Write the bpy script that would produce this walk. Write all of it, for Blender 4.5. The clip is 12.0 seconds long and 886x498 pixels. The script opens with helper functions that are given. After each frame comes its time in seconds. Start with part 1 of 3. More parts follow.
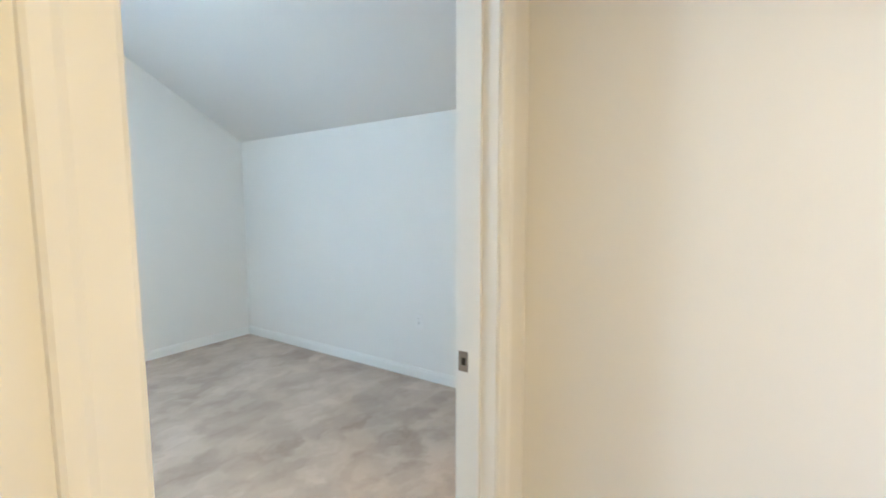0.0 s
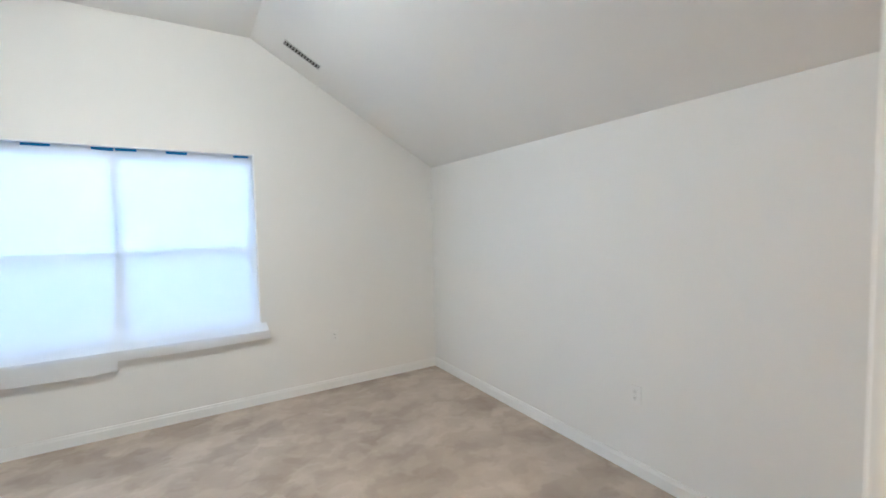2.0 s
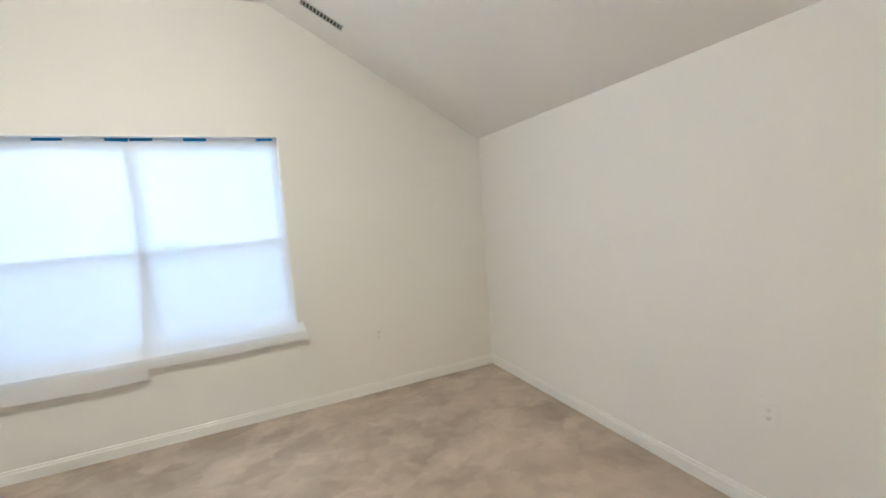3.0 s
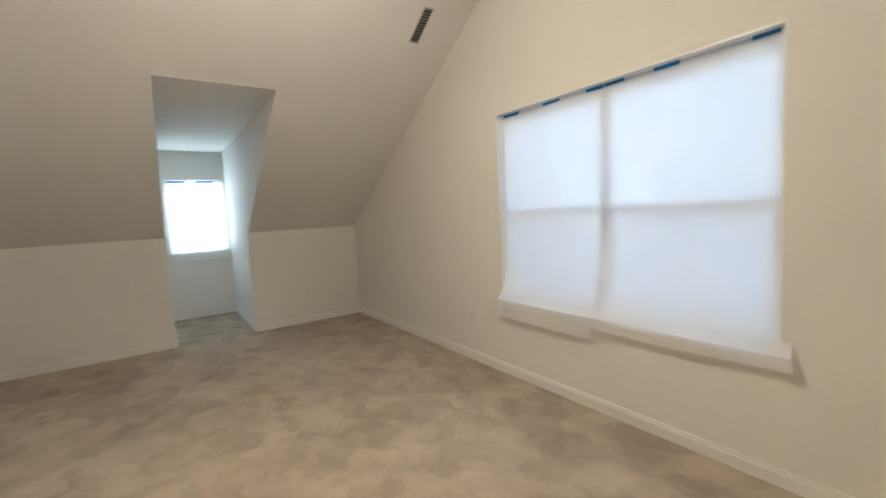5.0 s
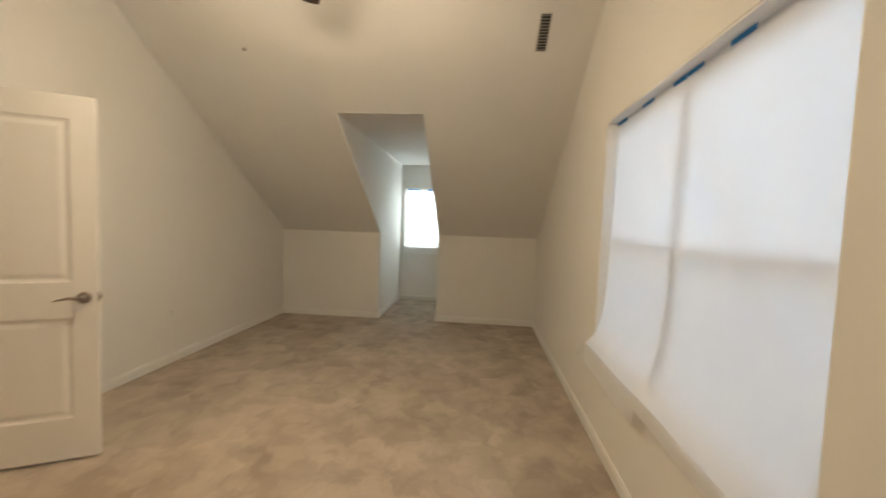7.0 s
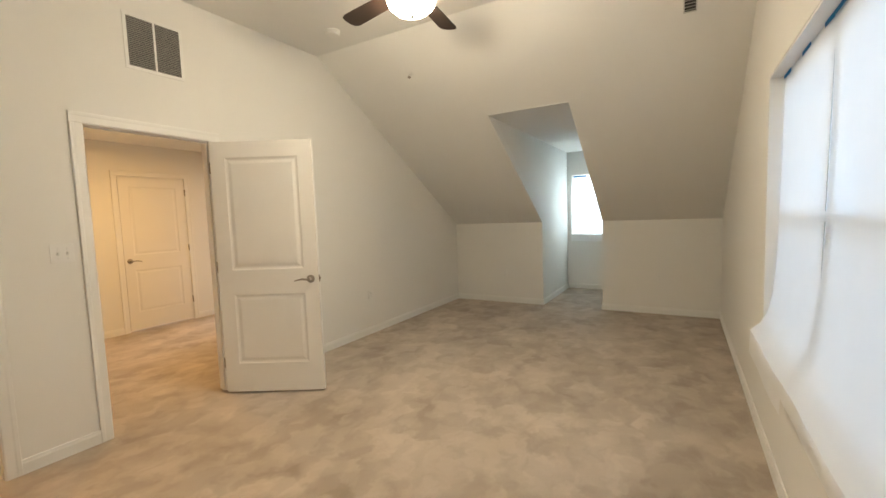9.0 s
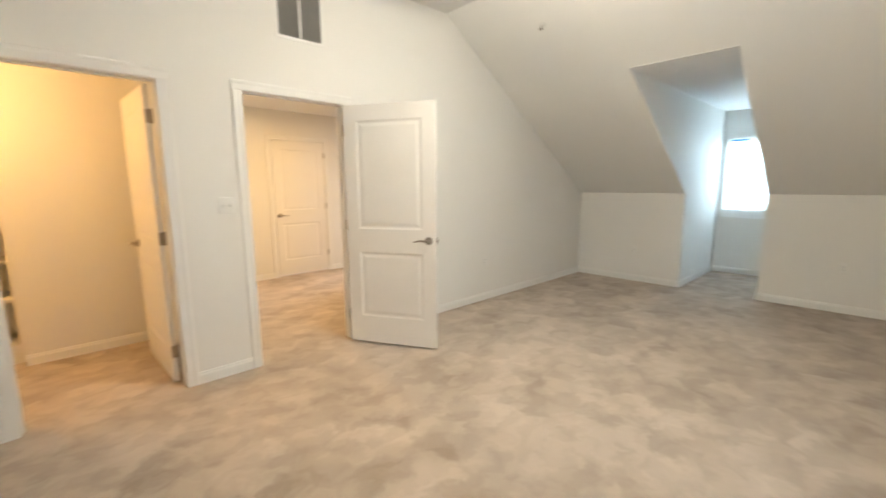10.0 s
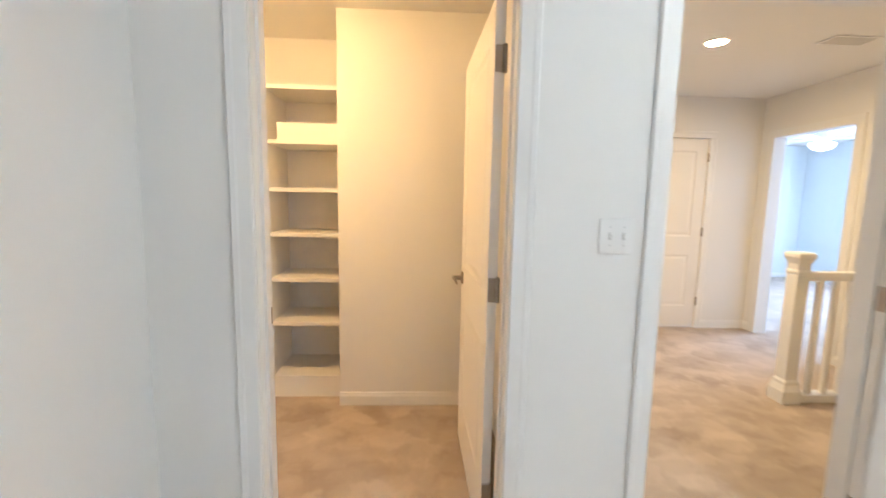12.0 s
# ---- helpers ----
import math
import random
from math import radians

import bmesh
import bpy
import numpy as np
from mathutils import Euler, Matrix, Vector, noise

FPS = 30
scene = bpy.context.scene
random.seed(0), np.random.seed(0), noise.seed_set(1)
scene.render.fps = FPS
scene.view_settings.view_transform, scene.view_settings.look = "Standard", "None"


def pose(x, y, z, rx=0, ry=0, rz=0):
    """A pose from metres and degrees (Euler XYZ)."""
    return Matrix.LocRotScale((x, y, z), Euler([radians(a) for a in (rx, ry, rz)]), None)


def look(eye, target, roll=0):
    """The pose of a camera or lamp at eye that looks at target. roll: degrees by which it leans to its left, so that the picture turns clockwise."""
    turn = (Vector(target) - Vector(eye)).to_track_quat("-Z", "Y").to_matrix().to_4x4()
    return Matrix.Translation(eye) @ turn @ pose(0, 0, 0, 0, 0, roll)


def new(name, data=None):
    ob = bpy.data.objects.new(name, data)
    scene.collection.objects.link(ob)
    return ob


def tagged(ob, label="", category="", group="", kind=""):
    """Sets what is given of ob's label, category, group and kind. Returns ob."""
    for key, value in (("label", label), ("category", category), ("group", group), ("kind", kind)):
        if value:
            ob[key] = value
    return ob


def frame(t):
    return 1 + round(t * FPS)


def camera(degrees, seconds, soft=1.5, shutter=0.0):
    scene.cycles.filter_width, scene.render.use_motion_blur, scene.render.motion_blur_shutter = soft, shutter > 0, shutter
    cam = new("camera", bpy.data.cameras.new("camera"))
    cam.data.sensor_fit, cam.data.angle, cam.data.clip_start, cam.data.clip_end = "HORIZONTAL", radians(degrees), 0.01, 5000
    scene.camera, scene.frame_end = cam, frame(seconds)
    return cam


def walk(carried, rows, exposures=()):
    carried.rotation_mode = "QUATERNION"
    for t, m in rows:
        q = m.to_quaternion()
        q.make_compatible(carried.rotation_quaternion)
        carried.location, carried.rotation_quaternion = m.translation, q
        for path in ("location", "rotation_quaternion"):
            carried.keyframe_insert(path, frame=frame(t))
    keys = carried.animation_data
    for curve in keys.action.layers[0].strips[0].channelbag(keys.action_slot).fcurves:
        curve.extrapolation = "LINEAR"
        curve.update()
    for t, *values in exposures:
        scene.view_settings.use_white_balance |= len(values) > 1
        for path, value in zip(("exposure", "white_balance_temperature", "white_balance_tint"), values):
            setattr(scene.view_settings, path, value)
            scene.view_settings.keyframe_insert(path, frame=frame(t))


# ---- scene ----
cam = camera(93.9, 12.0, soft=1.5, shutter=0.4)
PATH = [
    (0, (-0.986, -0.58, 1.363), (0.693, 0.49, 1.179), -0.1),
    (0.5, (-0.86, -0.554, 1.49), (0.612, 0.772, 1.22), -1.2),
    (1, (-0.776, -0.386, 1.522), (0.689, 0.974, 1.443), -0.7),
    (1.5, (-0.557, -0.2, 1.523), (0.624, 1.411, 1.418), -1.2),
    (2, (-0.515, -0.105, 1.495), (0.524, 1.599, 1.382), -1.2),
    (2.5, (-0.416, 0.085, 1.471), (0.518, 1.849, 1.344), -2.4),
    (2.7, (-0.368, 0.181, 1.462), (0.55, 1.95, 1.298), -3.3),
    (4.3, (0.421, 1.041, 1.383), (-0.364, 2.879, 1.293), -2.3),
    (4.5, (0.496, 1.136, 1.381), (-0.611, 2.798, 1.279), -1.3),
    (5, (0.628, 1.38, 1.376), (-1.014, 2.507, 1.196), -3.1),
    (5.5, (0.713, 1.765, 1.41), (-1.049, 2.674, 1.149), -4.4),
    (6, (0.867, 2.212, 1.422), (-1.037, 2.728, 1.09), -1.8),
    (6.5, (0.907, 2.537, 1.401), (-1.056, 2.846, 1.17), -1.2),
    (7, (0.974, 2.867, 1.415), (-1.015, 2.699, 1.292), 2.1),
    (7.5, (1.045, 3.073, 1.394), (-0.803, 2.339, 1.175), 3.3),
    (7.7, (1.09, 3.117, 1.393), (-0.717, 2.286, 1.186), 2.0),
    (9.3, (1.174, 3.285, 1.398), (-0.526, 2.247, 1.226), -2.5),
    (9.5, (1.145, 3.295, 1.407), (-0.514, 2.2, 1.186), -2.2),
    (10, (1.088, 3.186, 1.384), (-0.276, 1.756, 1.076), -0.4),
    (10.5, (1.005, 2.845, 1.363), (0.065, 1.106, 1.058), -0.9),
    (11, (0.896, 2.371, 1.364), (0.32, 0.475, 1.087), -0.2),
    (11.5, (0.829, 1.847, 1.355), (0.531, -0.108, 1.058), 0.3),
    (12, (0.796, 1.331, 1.355), (0.704, -0.653, 1.119), 1.1),
]
# seconds, stops, kelvin, tint
EXPOSURES = [(0.0, 1.5, 4150, 4), (0.5, 1.61, 4130, 5), (1.0, 1.66, 4330, 8), (1.5, 1.51, 4400, 9), (2.0, 1.32, 4600, 10), (2.5, 1.28, 4850, 9), (4.5, 1.09, 5300, 10), (5.0, 0.88, 5750, 12), (5.5, 0.73, 6800, 13), (6.0, 0.68, 7000, 14), (6.5, 0.64, 7000, 14), (7.0, 0.7, 6700, 14), (7.5, 0.85, 7150, 16), (9.5, 1.17, 5750, 10), (10.0, 1.49, 5450, 10), (10.5, 1.69, 4800, 10), (11.0, 1.69, 4600, 9), (11.5, 1.56, 4650, 9), (12.0, 1.59, 4570, 10)]
GABLE_W, DORMER_W, FAR_W = 38.0, 84, 54
FAN_GLOW, HALL_GLOW, CLOSET_GLOW = 77.0, 485.0, 42.0
FAN_TURN = 187.0
PAPER_CLEAR = 0.03
CARPET_DARK, CARPET_LIGHT = (0.288, 0.232, 0.178), (0.585, 0.497, 0.404)
walk(cam, [(t, look(eye, aim, roll)) for t, eye, aim, roll in PATH], EXPOSURES)

# ---- world, sun, large lights ----
world = bpy.data.worlds.new("overcast_sky")
scene.world = world
world.use_nodes = True
wn = world.node_tree.nodes
sky = wn.new("ShaderNodeTexSky")
sky.sky_type, sky.sun_disc = "NISHITA", False
sky.sun_elevation, sky.sun_rotation = radians(48), radians(200)
sky.air_density, sky.dust_density = 1.0, 4.0
wn["Background"].inputs["Strength"].default_value = 0.12
world.node_tree.links.new(sky.outputs[0], wn["Background"].inputs["Color"])


def lamp(name, kind, m, energy, colour, label, **settings):
    data = bpy.data.lights.new(name, kind)
    data.energy, data.color = energy, colour
    if kind == "AREA":
        data.shape, data.size, data.size_y = "RECTANGLE", settings["size"], settings["size_y"]
    if kind == "SUN":
        data.angle = radians(12)
    ob = new(name, data)
    ob.matrix_world = m
    return tagged(ob, label, "light", kind="structure")


DAY = (0.60, 0.80, 1.0)
WARM = (1.0, 0.50, 0.125)
lamp("sun", "SUN", look((0, -12, 14), (0, 0, 0)), 0.8, (1.0, 0.96, 0.9), "soft overcast sun above the roof")
lamp("sky_light_gable", "AREA", look((-0.95, 4.80, 1.70), (-0.95, 3.7, 1.32)), GABLE_W, DAY, "daylight outside the gable window", size=2.7, size_y=2.6)
lamp("sky_light_dormer", "AREA", look((-7.15, 1.87, 1.75), (-6.5, 1.87, 1.5)), DORMER_W, (0.78, 0.95, 0.97), "daylight outside the dormer window", size=1.3, size_y=1.6)
# lamp added in an unseen wall opening to brighten the far room
lamp("sky_light_far_room", "AREA", look((-6.34, -3.5, 1.5), (-5.0, -3.5, 1.3)), FAR_W, (1.0, 0.98, 0.96), "added daylight in an unseen opening of the far room", size=1.5, size_y=1.3)

# ---- materials ----


def material(name, base, rough=0.6, metal=0.0, vary=0.05, scale=3.0, fine=60.0, bump=0.1, dist=0.002, spec=0.5):
    m = bpy.data.materials.new(name)
    m.use_nodes = True
    nt = m.node_tree
    n, l = nt.nodes, nt.links
    b = n["Principled BSDF"]
    b.inputs["Roughness"].default_value = rough
    b.inputs["Metallic"].default_value = metal
    b.inputs["Specular IOR Level"].default_value = spec
    co = n.new("ShaderNodeTexCoord")
    big = n.new("ShaderNodeTexNoise")
    big.inputs["Scale"].default_value, big.inputs["Detail"].default_value = scale, 4
    l.new(co.outputs["Object"], big.inputs["Vector"])
    small = n.new("ShaderNodeTexNoise")
    small.inputs["Scale"].default_value, small.inputs["Detail"].default_value = fine, 3
    l.new(co.outputs["Object"], small.inputs["Vector"])
    mix = n.new("ShaderNodeMix")
    mix.data_type = "RGBA"
    mix.inputs["A"].default_value = (*[c * (1 - vary) for c in base], 1)
    mix.inputs["B"].default_value = (*[min(1, c * (1 + vary)) for c in base], 1)
    l.new(big.outputs["Fac"], mix.inputs["Factor"])
    l.new(mix.outputs["Result"], b.inputs["Base Color"])
    bp = n.new("ShaderNodeBump")
    bp.inputs["Strength"].default_value, bp.inputs["Distance"].default_value = bump, dist
    l.new(small.outputs["Fac"], bp.inputs["Height"])
    l.new(bp.outputs["Normal"], b.inputs["Normal"])
    rr = n.new("ShaderNodeMapRange")
    rr.inputs["To Min"].default_value, rr.inputs["To Max"].default_value = max(0, rough - 0.06), min(1, rough + 0.06)
    l.new(big.outputs["Fac"], rr.inputs["Value"])
    l.new(rr.outputs["Result"], b.inputs["Roughness"])
    return m


def carpet_material():
    """Plush beige carpet: brushed patches, foot marks and short pile."""
    m = bpy.data.materials.new("beige_carpet")
    m.use_nodes = True
    nt = m.node_tree
    n, l = nt.nodes, nt.links
    b = n["Principled BSDF"]
    b.inputs["Roughness"].default_value = 0.95
    b.inputs["Specular IOR Level"].default_value = 0.1
    b.inputs["Sheen Weight"].default_value = 0.15
    b.inputs["Sheen Roughness"].default_value = 0.6
    co = n.new("ShaderNodeTexCoord")
    warp = n.new("ShaderNodeTexNoise")
    warp.inputs["Scale"].default_value, warp.inputs["Detail"].default_value = 7.0, 2
    l.new(co.outputs["Object"], warp.inputs["Vector"])
    wv = n.new("ShaderNodeVectorMath")
    wv.operation = "MULTIPLY_ADD"
    wv.inputs[1].default_value = (0.20, 0.20, 0)
    l.new(warp.outputs["Color"], wv.inputs[0])
    l.new(co.outputs["Object"], wv.inputs[2])

    def patches(scale, detail, lo, hi, src, stretch=(1, 1, 1), turn=0.0):
        mp = n.new("ShaderNodeMapping")
        mp.inputs["Scale"].default_value = stretch
        mp.inputs["Rotation"].default_value = (0, 0, turn)
        l.new(src, mp.inputs["Vector"])
        t = n.new("ShaderNodeTexNoise")
        t.inputs["Scale"].default_value, t.inputs["Detail"].default_value = scale, detail
        t.inputs["Roughness"].default_value = 0.55
        l.new(mp.outputs["Vector"], t.inputs["Vector"])
        r = n.new("ShaderNodeMapRange")
        r.interpolation_type = "SMOOTHSTEP"
        r.inputs["From Min"].default_value, r.inputs["From Max"].default_value = lo, hi
        l.new(t.outputs["Fac"], r.inputs["Value"])
        return r.outputs["Result"]

    def math_node(op, a, bb):
        q = n.new("ShaderNodeMath")
        q.operation = op
        for i, v in enumerate((a, bb)):
            if isinstance(v, (int, float)):
                q.inputs[i].default_value = v
            else:
                l.new(v, q.inputs[i])
        return q.outputs[0]

    # brushed pile: cells of one lay each, their outlines pulled about by the two warps
    def lay(scale, src, shift):
        mp = n.new("ShaderNodeMapping")
        mp.inputs["Location"].default_value = (shift, -shift, 0)
        l.new(src, mp.inputs["Vector"])
        v = n.new("ShaderNodeTexVoronoi")
        v.voronoi_dimensions, v.feature = "2D", "SMOOTH_F1"
        v.inputs["Scale"].default_value, v.inputs["Smoothness"].default_value = scale, 0.5
        l.new(mp.outputs["Vector"], v.inputs["Vector"])
        sp = n.new("ShaderNodeSeparateColor")
        l.new(v.outputs["Color"], sp.inputs[0])
        return sp.outputs[0]

    fray = n.new("ShaderNodeTexNoise")
    fray.inputs["Scale"].default_value, fray.inputs["Detail"].default_value = 26.0, 2
    l.new(co.outputs["Object"], fray.inputs["Vector"])
    fv = n.new("ShaderNodeVectorMath")
    fv.operation = "MULTIPLY_ADD"
    fv.inputs[1].default_value = (0.07, 0.07, 0)
    l.new(fray.outputs["Color"], fv.inputs[0])
    l.new(wv.outputs["Vector"], fv.inputs[2])
    foot = lay(5.2, fv.outputs["Vector"], 0.0)
    heel = lay(9.5, fv.outputs["Vector"], 3.7)
    wide = patches(1.3, 3, 0.38, 0.62, co.outputs["Object"])
    stroke = patches(2.6, 3, 0.45, 0.56, fv.outputs["Vector"], (1.0, 2.2, 1), -0.9)
    total = math_node("ADD", math_node("MULTIPLY", foot, 0.34), math_node("MULTIPLY", heel, 0.22))
    total = math_node("ADD", total, math_node("MULTIPLY", wide, 0.26))
    total = math_node("ADD", total, math_node("MULTIPLY", stroke, 0.13))
    pile = n.new("ShaderNodeTexNoise")
    pile.inputs["Scale"].default_value, pile.inputs["Detail"].default_value = 260, 3
    l.new(co.outputs["Object"], pile.inputs["Vector"])
    total2 = math_node("ADD", total, math_node("MULTIPLY", math_node("SUBTRACT", pile.outputs["Fac"], 0.5), 0.5))
    mix = n.new("ShaderNodeMix")
    mix.data_type = "RGBA"
    mix.inputs["A"].default_value = (*CARPET_DARK, 1)
    mix.inputs["B"].default_value = (*CARPET_LIGHT, 1)
    l.new(total2, mix.inputs["Factor"])
    l.new(mix.outputs["Result"], b.inputs["Base Color"])
    height = math_node("ADD", math_node("MULTIPLY", pile.outputs["Fac"], 0.6), math_node("MULTIPLY", foot, 1.2))
    bp = n.new("ShaderNodeBump")
    bp.inputs["Strength"].default_value, bp.inputs["Distance"].default_value = 0.5, 0.004
    l.new(height, bp.inputs["Height"])
    l.new(bp.outputs["Normal"], b.inputs["Normal"])
    return m


def paper_material():
    """Thin white masking paper that lets daylight through."""
    m = bpy.data.materials.new("white_paper")
    m.use_nodes = True
    nt = m.node_tree
    n, l = nt.nodes, nt.links
    n.remove(n["Principled BSDF"])
    co = n.new("ShaderNodeTexCoord")
    t = n.new("ShaderNodeTexNoise")
    t.inputs["Scale"].default_value, t.inputs["Detail"].default_value = 5, 5
    l.new(co.outputs["Object"], t.inputs["Vector"])
    mix = n.new("ShaderNodeMix")
    mix.data_type = "RGBA"
    mix.inputs["A"].default_value = (0.89, 0.895, 0.895, 1)
    mix.inputs["B"].default_value = (0.95, 0.95, 0.945, 1)
    l.new(t.outputs["Fac"], mix.inputs["Factor"])
    d, tr, tp = n.new("ShaderNodeBsdfDiffuse"), n.new("ShaderNodeBsdfTranslucent"), n.new("ShaderNodeBsdfTransparent")
    l.new(mix.outputs["Result"], d.inputs["Color"])
    l.new(mix.outputs["Result"], tr.inputs["Color"])
    s1, s2 = n.new("ShaderNodeMixShader"), n.new("ShaderNodeMixShader")
    s1.inputs[0].default_value, s2.inputs[0].default_value = 0.37, PAPER_CLEAR
    l.new(d.outputs[0], s1.inputs[1])
    l.new(tr.outputs[0], s1.inputs[2])
    l.new(s1.outputs[0], s2.inputs[1])
    l.new(tp.outputs[0], s2.inputs[2])
    l.new(s2.outputs[0], n["Material Output"].inputs["Surface"])
    return m


def screen_material():
    """Fine insect mesh: dark threads with open gaps."""
    m = bpy.data.materials.new("insect_mesh")
    m.use_nodes = True
    n, l = m.node_tree.nodes, m.node_tree.links
    n["Principled BSDF"].inputs["Base Color"].default_value = (0.12, 0.13, 0.14, 1)
    tp, s = n.new("ShaderNodeBsdfTransparent"), n.new("ShaderNodeMixShader")
    s.inputs[0].default_value = 0.90
    l.new(n["Principled BSDF"].outputs[0], s.inputs[1])
    l.new(tp.outputs[0], s.inputs[2])
    l.new(s.outputs[0], n["Material Output"].inputs["Surface"])
    return m


def glass_material():
    m = bpy.data.materials.new("window_glass")
    m.use_nodes = True
    b = m.node_tree.nodes["Principled BSDF"]
    b.inputs["Transmission Weight"].default_value = 1.0
    b.inputs["Roughness"].default_value = 0.0
    b.inputs["IOR"].default_value = 1.45
    return m


def glow_material(name, colour, strength):
    m = bpy.data.materials.new(name)
    m.use_nodes = True
    b = m.node_tree.nodes["Principled BSDF"]
    b.inputs["Base Color"].default_value = (0.9, 0.88, 0.84, 1)
    b.inputs["Roughness"].default_value = 0.35
    b.inputs["Emission Color"].default_value = (*colour, 1)
    b.inputs["Emission Strength"].default_value = strength
    return m


WALL = material("wall_paint", (0.80, 0.786, 0.75), 0.72, vary=0.02, scale=1.3, fine=190, bump=0.10, dist=0.0012, spec=0.3)
CEIL = material("ceiling_paint", (0.82, 0.81, 0.78), 0.9, vary=0.02, scale=1.1, fine=150, bump=0.12, dist=0.0015, spec=0.2)
FARWALL = material("pale_blue_wall_paint", (0.76, 0.80, 0.81), 0.75, vary=0.02, scale=1.3, fine=190, bump=0.1, dist=0.001, spec=0.3)
TRIM = material("white_trim_paint", (0.82, 0.81, 0.78), 0.38, vary=0.015, scale=5, fine=40, bump=0.03, dist=0.001)
DOOR = material("white_door_paint", (0.82, 0.80, 0.76), 0.42, vary=0.015, scale=4, fine=90, bump=0.05, dist=0.001)
VINYL = material("white_vinyl", (0.82, 0.83, 0.83), 0.3, vary=0.01, scale=5, fine=60, bump=0.02)
PLATE = material("white_plastic", (0.80, 0.79, 0.76), 0.35, vary=0.01, scale=9, fine=80, bump=0.02)
# near-black colour that stands for the shade inside small holes
HOLE_SHADE = material("dark_hole_shade", (0.03, 0.03, 0.03), 0.8, vary=0.1)
NICKEL = material("satin_nickel", (0.33, 0.295, 0.26), 0.32, 1.0, vary=0.06, scale=30, fine=200, bump=0.03)
BRASSY = material("aged_hinge_metal", (0.36, 0.31, 0.25), 0.42, 1.0, vary=0.1, scale=30, fine=200, bump=0.05)
TAPE = material("blue_masking_tape", (0.012, 0.24, 0.60), 0.6, vary=0.08, scale=25, fine=300, bump=0.2)
BLADE = material("dark_walnut_blade", (0.030, 0.017, 0.011), 0.55, vary=0.25, scale=14, fine=90, bump=0.05)
VENT = material("painted_steel_vent", (0.60, 0.59, 0.56), 0.45, 0.0, vary=0.03, scale=20, fine=60, bump=0.02)
VENTM = material("painted_vent_slat", (0.28, 0.268, 0.24), 0.5, 0.0, vary=0.05, scale=20, fine=60, bump=0.02)
# white lining, lighter than TRIM: the paper's glow on the recess is in its colour
LINING_GLOW = material("white_lining_with_glow", (0.88, 0.88, 0.865), 0.3, vary=0.01, scale=5, fine=50, bump=0.02, dist=0.001)
SHELF = material("white_melamine", (0.80, 0.78, 0.73), 0.45, vary=0.015, scale=6, fine=50, bump=0.02)
SIDING = material("grey_siding", (0.45, 0.45, 0.44), 0.8, vary=0.06)
SOIL = material("grass_ground", (0.07, 0.09, 0.04), 0.95, vary=0.3, scale=0.6, fine=8, bump=0.4, dist=0.02)
CARPET = carpet_material()
PAPER = paper_material()
MESH = screen_material()
GLASS = glass_material()
BOWL = glow_material("lit_alabaster_bowl", (1.0, 0.83, 0.57), FAN_GLOW)
DISC = glow_material("lit_downlight_lens", (1.0, 0.57, 0.18), HALL_GLOW)
DOME = glow_material("lit_closet_dome", WARM, CLOSET_GLOW)
BOWL2 = glow_material("lit_white_bowl", (1.0, 0.93, 0.85), 2.0)

# ---- mesh helpers ----


def box(bm, x0, x1, y0, y1, z0, z1):
    v = [bm.verts.new((x, y, z)) for x in (x0, x1) for y in (y0, y1) for z in (z0, z1)]
    for f in ((0, 1, 3, 2), (4, 6, 7, 5), (0, 4, 5, 1), (2, 3, 7, 6), (0, 2, 6, 4), (1, 5, 7, 3)):
        bm.faces.new([v[i] for i in f])
    return v


def soft_box(bm, x0, x1, y0, y1, z0, z1, r=0.003, seg=2):
    v = box(bm, x0, x1, y0, y1, z0, z1)
    edges = list({e for q in v for e in q.link_edges})
    bmesh.ops.bevel(bm, geom=edges, offset=r, segments=seg, affect="EDGES", profile=0.7)


def prism(bm, points, axis, a, b):
    """A polygon in the plane across axis, drawn out from a to b."""
    def put(p, q, s):
        return {"x": (s, p, q), "y": (p, s, q), "z": (p, q, s)}[axis]
    lo = [bm.verts.new(put(p, q, a)) for p, q in points]
    hi = [bm.verts.new(put(p, q, b)) for p, q in points]
    k = len(points)
    for i in range(k):
        bm.faces.new((lo[i], lo[(i + 1) % k], hi[(i + 1) % k], hi[i]))
    bm.faces.new(lo[::-1])
    bm.faces.new(hi)


def lathe(bm, profile, seg=24, m=Matrix()):
    """Radius and height pairs turned round z."""
    rings = []
    for r, z in profile:
        if r < 1e-5:
            rings.append([bm.verts.new(m @ Vector((0, 0, z)))])
        else:
            rings.append([bm.verts.new(m @ Vector((r * math.cos(6.28318 * i / seg), r * math.sin(6.28318 * i / seg), z))) for i in range(seg)])
    for p, q in zip(rings, rings[1:]):
        for i in range(seg):
            j = (i + 1) % seg
            if len(p) == 1 and len(q) > 1:
                bm.faces.new((p[0], q[i], q[j]))
            elif len(q) == 1 and len(p) > 1:
                bm.faces.new((p[i], p[j], q[0]))
            elif len(p) > 1:
                bm.faces.new((p[i], p[j], q[j], q[i]))


def tube(bm, points, radii, seg=10):
    """A round bar along points."""
    rings = []
    for i, (p, r) in enumerate(zip(points, radii)):
        d = (Vector(points[min(i + 1, len(points) - 1)]) - Vector(points[max(i - 1, 0)])).normalized()
        q = d.to_track_quat("Z", "Y")
        rings.append([bm.verts.new(Vector(p) + q @ Vector((r * math.cos(6.28318 * k / seg), r * math.sin(6.28318 * k / seg), 0))) for k in range(seg)])
    for a, b in zip(rings, rings[1:]):
        for i in range(seg):
            bm.faces.new((a[i], a[(i + 1) % seg], b[(i + 1) % seg], b[i]))
    bm.faces.new(rings[0][::-1])
    bm.faces.new(rings[-1])


